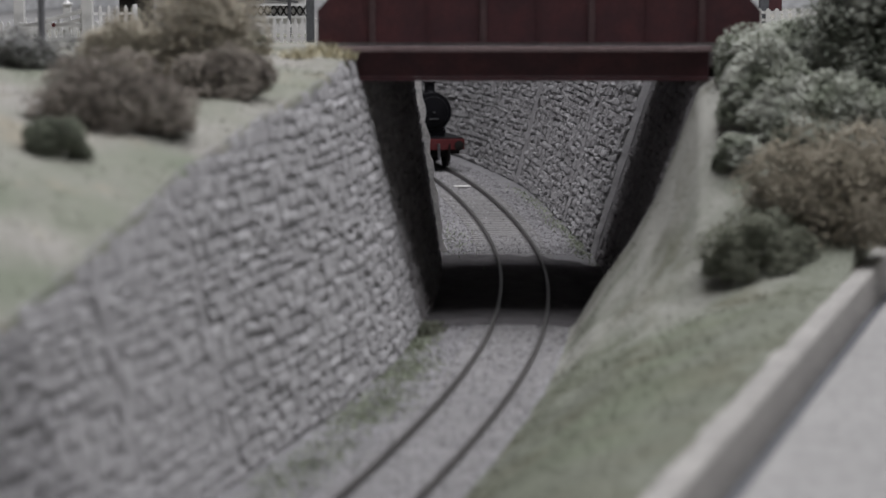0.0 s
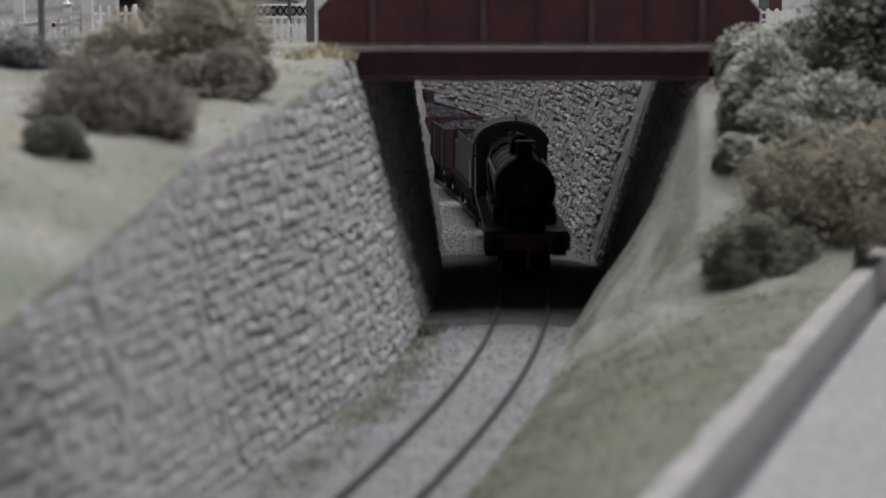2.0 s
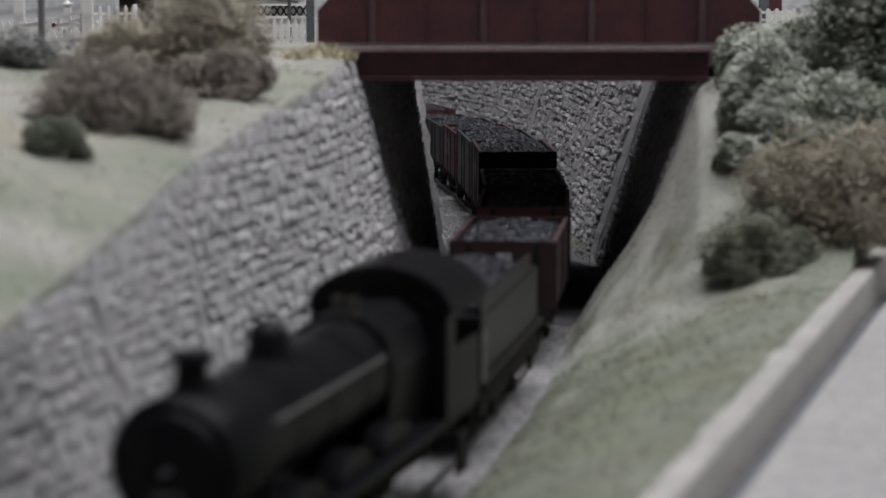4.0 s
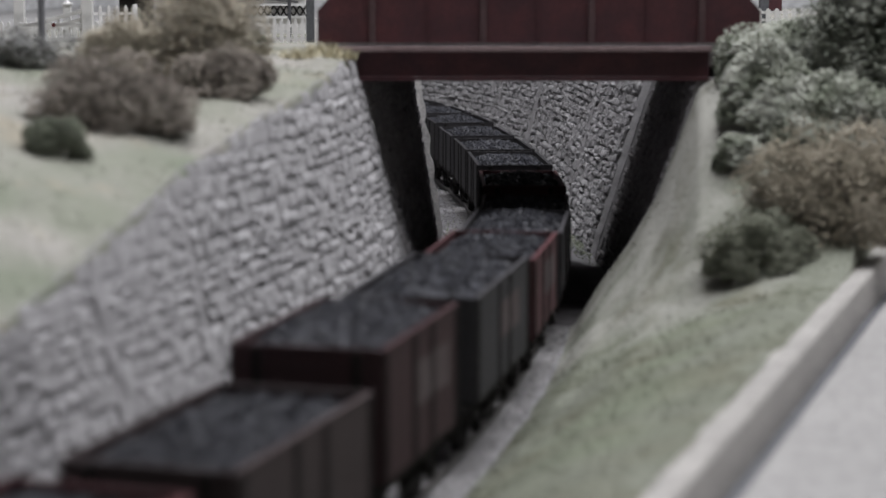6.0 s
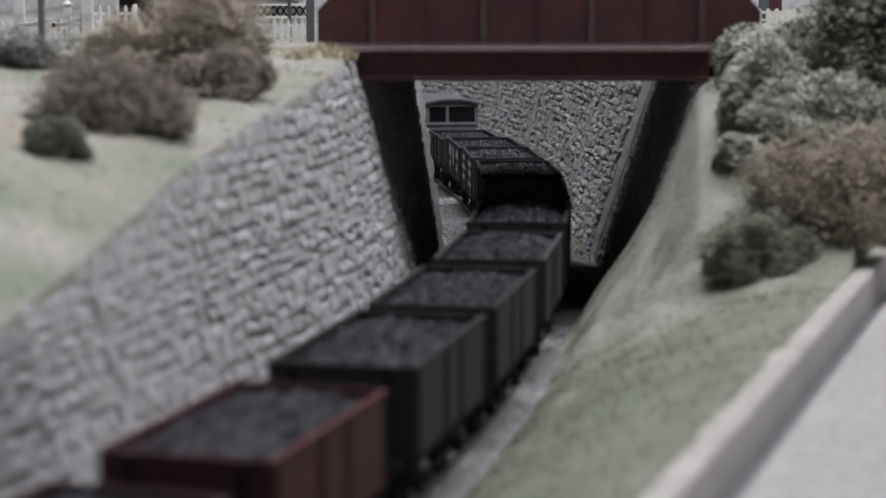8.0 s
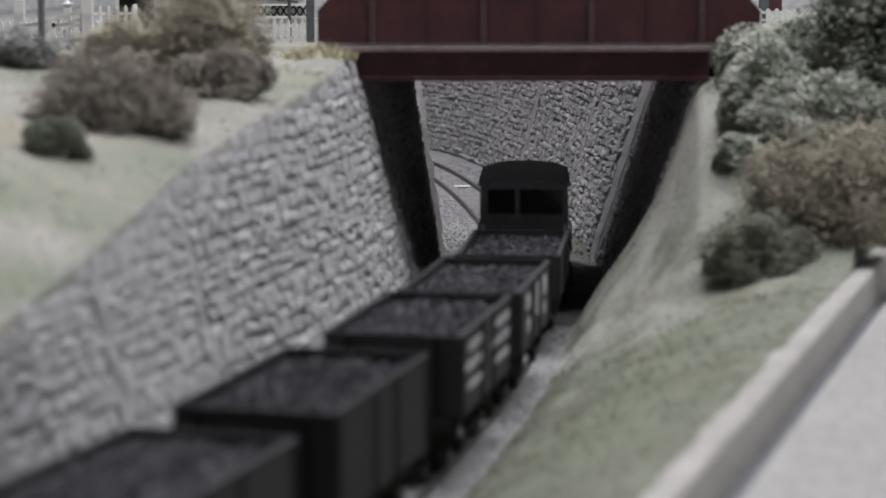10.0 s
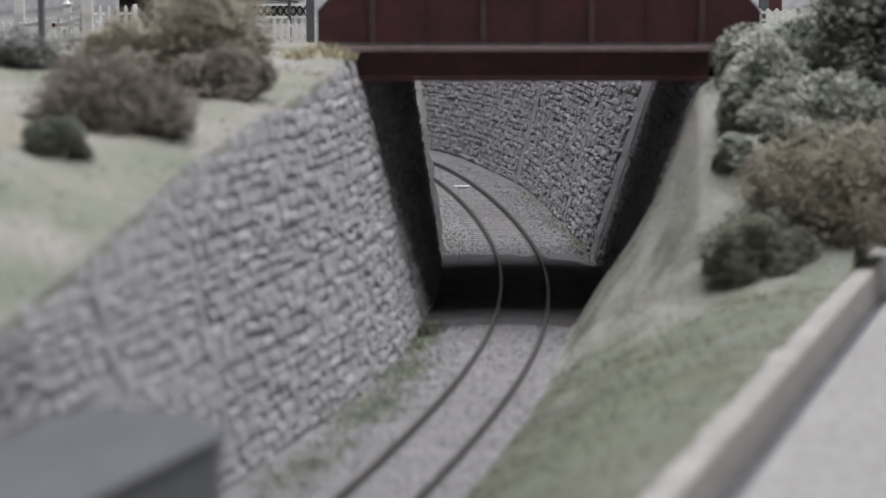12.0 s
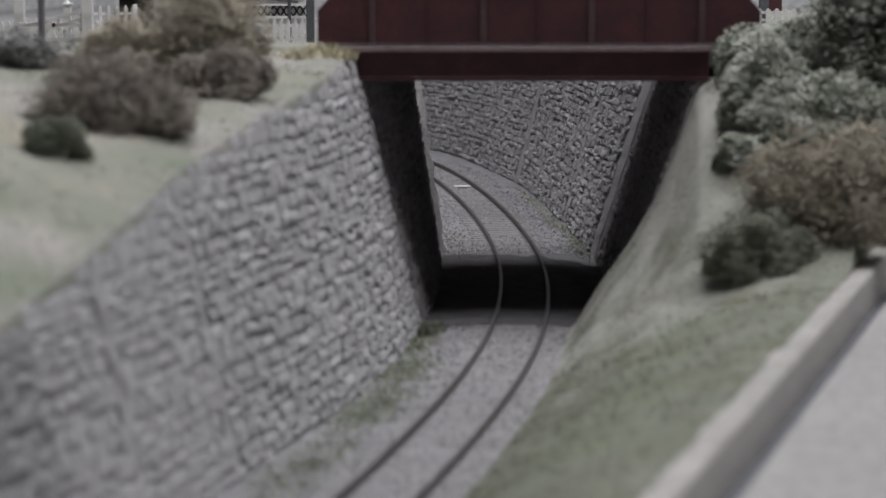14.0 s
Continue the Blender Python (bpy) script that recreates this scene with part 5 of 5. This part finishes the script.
# ---- stones of the retaining walls ----
def stone_shape(seed):
    """A rough-faced stone in a unit cell: u along, v up, w outwards; 24 triangles."""
    r = random.Random(seed)
    ring = [(-0.5, -0.5), (0.0, -0.5), (0.5, -0.5), (0.5, 0.0), (0.5, 0.5), (0.0, 0.5), (-0.5, 0.5), (-0.5, 0.0)]
    v = []
    for k, (a, b) in enumerate(ring):
        corner = k % 2 == 0
        q = 0.90 if corner else 0.98
        v.append((a * q + r.uniform(-0.04, 0.04), b * q + r.uniform(-0.07, 0.07), 0.0))
    for k, (a, b) in enumerate(ring):
        q = 0.79 if k % 2 == 0 else 0.87
        v.append((a * q + r.uniform(-0.06, 0.06), b * q + r.uniform(-0.07, 0.07), 0.80 + r.uniform(-0.2, 0.16)))
    v.append((r.uniform(-0.14, 0.14), r.uniform(-0.1, 0.1), 0.92 + r.uniform(-0.14, 0.2)))
    f = []
    for k in range(8):
        n_ = (k + 1) % 8
        f += [(k, n_, 8 + n_), (k, 8 + n_, 8 + k), (8 + k, 8 + n_, 16)]
    return np.array(v), np.array(f)


SHAPES = [stone_shape(40 + i) for i in range(12)]
SHAPE_ME = []
for v_, f_ in SHAPES:
    me_ = raw("stone", v_ * 1000.0, f_, STONE)
    SHAPE_ME.append(me_)


def stone_cells(s0, s1, top, z0, length, height, seed):
    """Uneven courses of stones: yields (s, z, length, height)."""
    r = random.Random(seed)
    z = z0
    while z < 110:
        h = height * r.uniform(0.65, 1.35)
        s = s0 + r.uniform(-length, 0)
        while s < s1:
            l = length * r.choice((0.45, 0.65, 0.85, 1.0, 1.3, 1.8))
            zz = z + r.uniform(-0.4, 0.4) + 0.9 * noise.noise(Vector((s / 16, z / 9, seed)))
            hh = h * r.uniform(0.68, 1.12)
            if r.random() < 0.10:
                hh *= 1.6
            if s > s0 - 0.5 and s + l < s1 + 0.5 and zz + hh < top(s + l / 2) + 0.5:
                yield s + l / 2, zz + hh / 2, l, hh
            s += l
        z += h


def lay_stones(wall, face, s0, s1, top, length, height, near, skip, seed, depth=1.3, relief=lambda s, z: 1.0, material=None):
    """Stones over a wall; those whose middle satisfies near() are objects, the rest one mesh."""
    vs, fs, base = [], [], 0
    made = 0
    r = random.Random(seed + 1)
    for s, z, l, h in stone_cells(s0, s1, top, BALLAST - 1.0, length, height, seed):
        if any(abs(s - a) < b for a, b in skip):
            continue
        c = face(s, z, 0.05)
        u = (face(s + 1, z) - face(s - 1, z)) / 2
        v = face(s, z + 0.5) - face(s, z - 0.5)
        u.normalize()
        v.normalize()
        w = face(s, z, 1.0) - face(s, z, 0.0)
        w = (w - u * w.dot(u) - v * w.dot(v)).normalized()
        tilt = r.uniform(-0.09, 0.09)
        u2, v2 = u + v * tilt, v - u * tilt
        d = depth * r.uniform(0.6, 1.35) * relief(s, z)
        k = r.randrange(12)
        flip = r.choice((-1, 1))
        m = np.array([[*(u2 * l * flip)], [*(v2 * h)], [*(w * d)]])
        if made < 300 and near(s):
            ob = new("stone", SHAPE_ME[k])
            ob.parent = wall
            mat4 = Matrix(((m[0][0], m[1][0], m[2][0], c.x), (m[0][1], m[1][1], m[2][1], c.y), (m[0][2], m[1][2], m[2][2], c.z), (0, 0, 0, 1)))
            mat4 = Matrix.Scale(MM, 4) @ mat4
            ob.matrix_basis = mat4
            made += 1
            continue
        vv, ff = SHAPES[k]
        vs.append(vv @ m + np.array([*c]))
        fs.append(ff + base)
        base += len(vv)
    ob = new("stonework", raw("stonework", np.concatenate(vs), np.concatenate(fs), material or STONE))
    ob.parent = wall
    ob["kind"] = "stuff"
    ob["label"] = "rough grey rubble stones in uneven courses"
    return ob


def left_relief(s, z):
    """Stones stand out less between two pilasters, at the bridge end and under the earth along the top."""
    along = interp(s, (-285, -262, -225, -200, -14, 6), (0.62, 0.32, 0.32, 0.8, 1.0, 0.4))
    return along * interp(left_top(s) - z, (2, 9), (0.3, 1.0))


lay_stones(wall_left, left_face, -424, BRIDGE_S0 + 0.5, left_top, 5.6, 3.3, lambda s: -345 < s < -295, ((-210, 2.3), (-263, 2.3), (-345, 2.3)), 3, depth=1.4, relief=left_relief)
lay_stones(wall_right, right_face, BRIDGE_S1 + 4, 788, lambda s: BACK_TOP, 6.0, 3.0, lambda s: s < 240, ((480, 6.2), (290, 4.2), (182.5, 7.6)), 4, depth=1.9)
lay_stones(abutment_left, left_face, BRIDGE_S0 + 1, BRIDGE_S1, lambda s: 78.0, 5.5, 3.0, lambda s: False, (), 5, depth=0.9, material=DARK_STONE)
lay_stones(abutment_right, right_face, BRIDGE_S0 + 1, BRIDGE_S1 - 3, lambda s: 78.0, 5.5, 3.0, lambda s: False, (), 6, depth=0.9, material=DARK_STONE)


# ---- motion ----
def on_line(s, half):
    """Pose of a vehicle whose middle is s mm along the line."""
    a, b = at(s - half, 0), at(s + half, 0)
    d = a - b
    c = (a + b) / 2
    return pose(c.x * MM, c.y * MM, 0, 0, 0, math.degrees(math.atan2(d.y, d.x)))


def motions():
    times = [0.25 * i for i in range(57)]
    for ob, middle, half in TRAIN:
        walk(ob, [(t, on_line(middle - SPEED * t, half)) for t in times])
        for w in ob.children:
            if w.name.split(".")[0] == "wheelset":
                x, _, r = w.location
                rate = math.degrees(SPEED * MM / r)
                walk(w, [(i / FPS, pose(x, 0, r, 0, (rate * i / FPS) % 360, 0)) for i in range(14 * FPS + 1)])


motions()
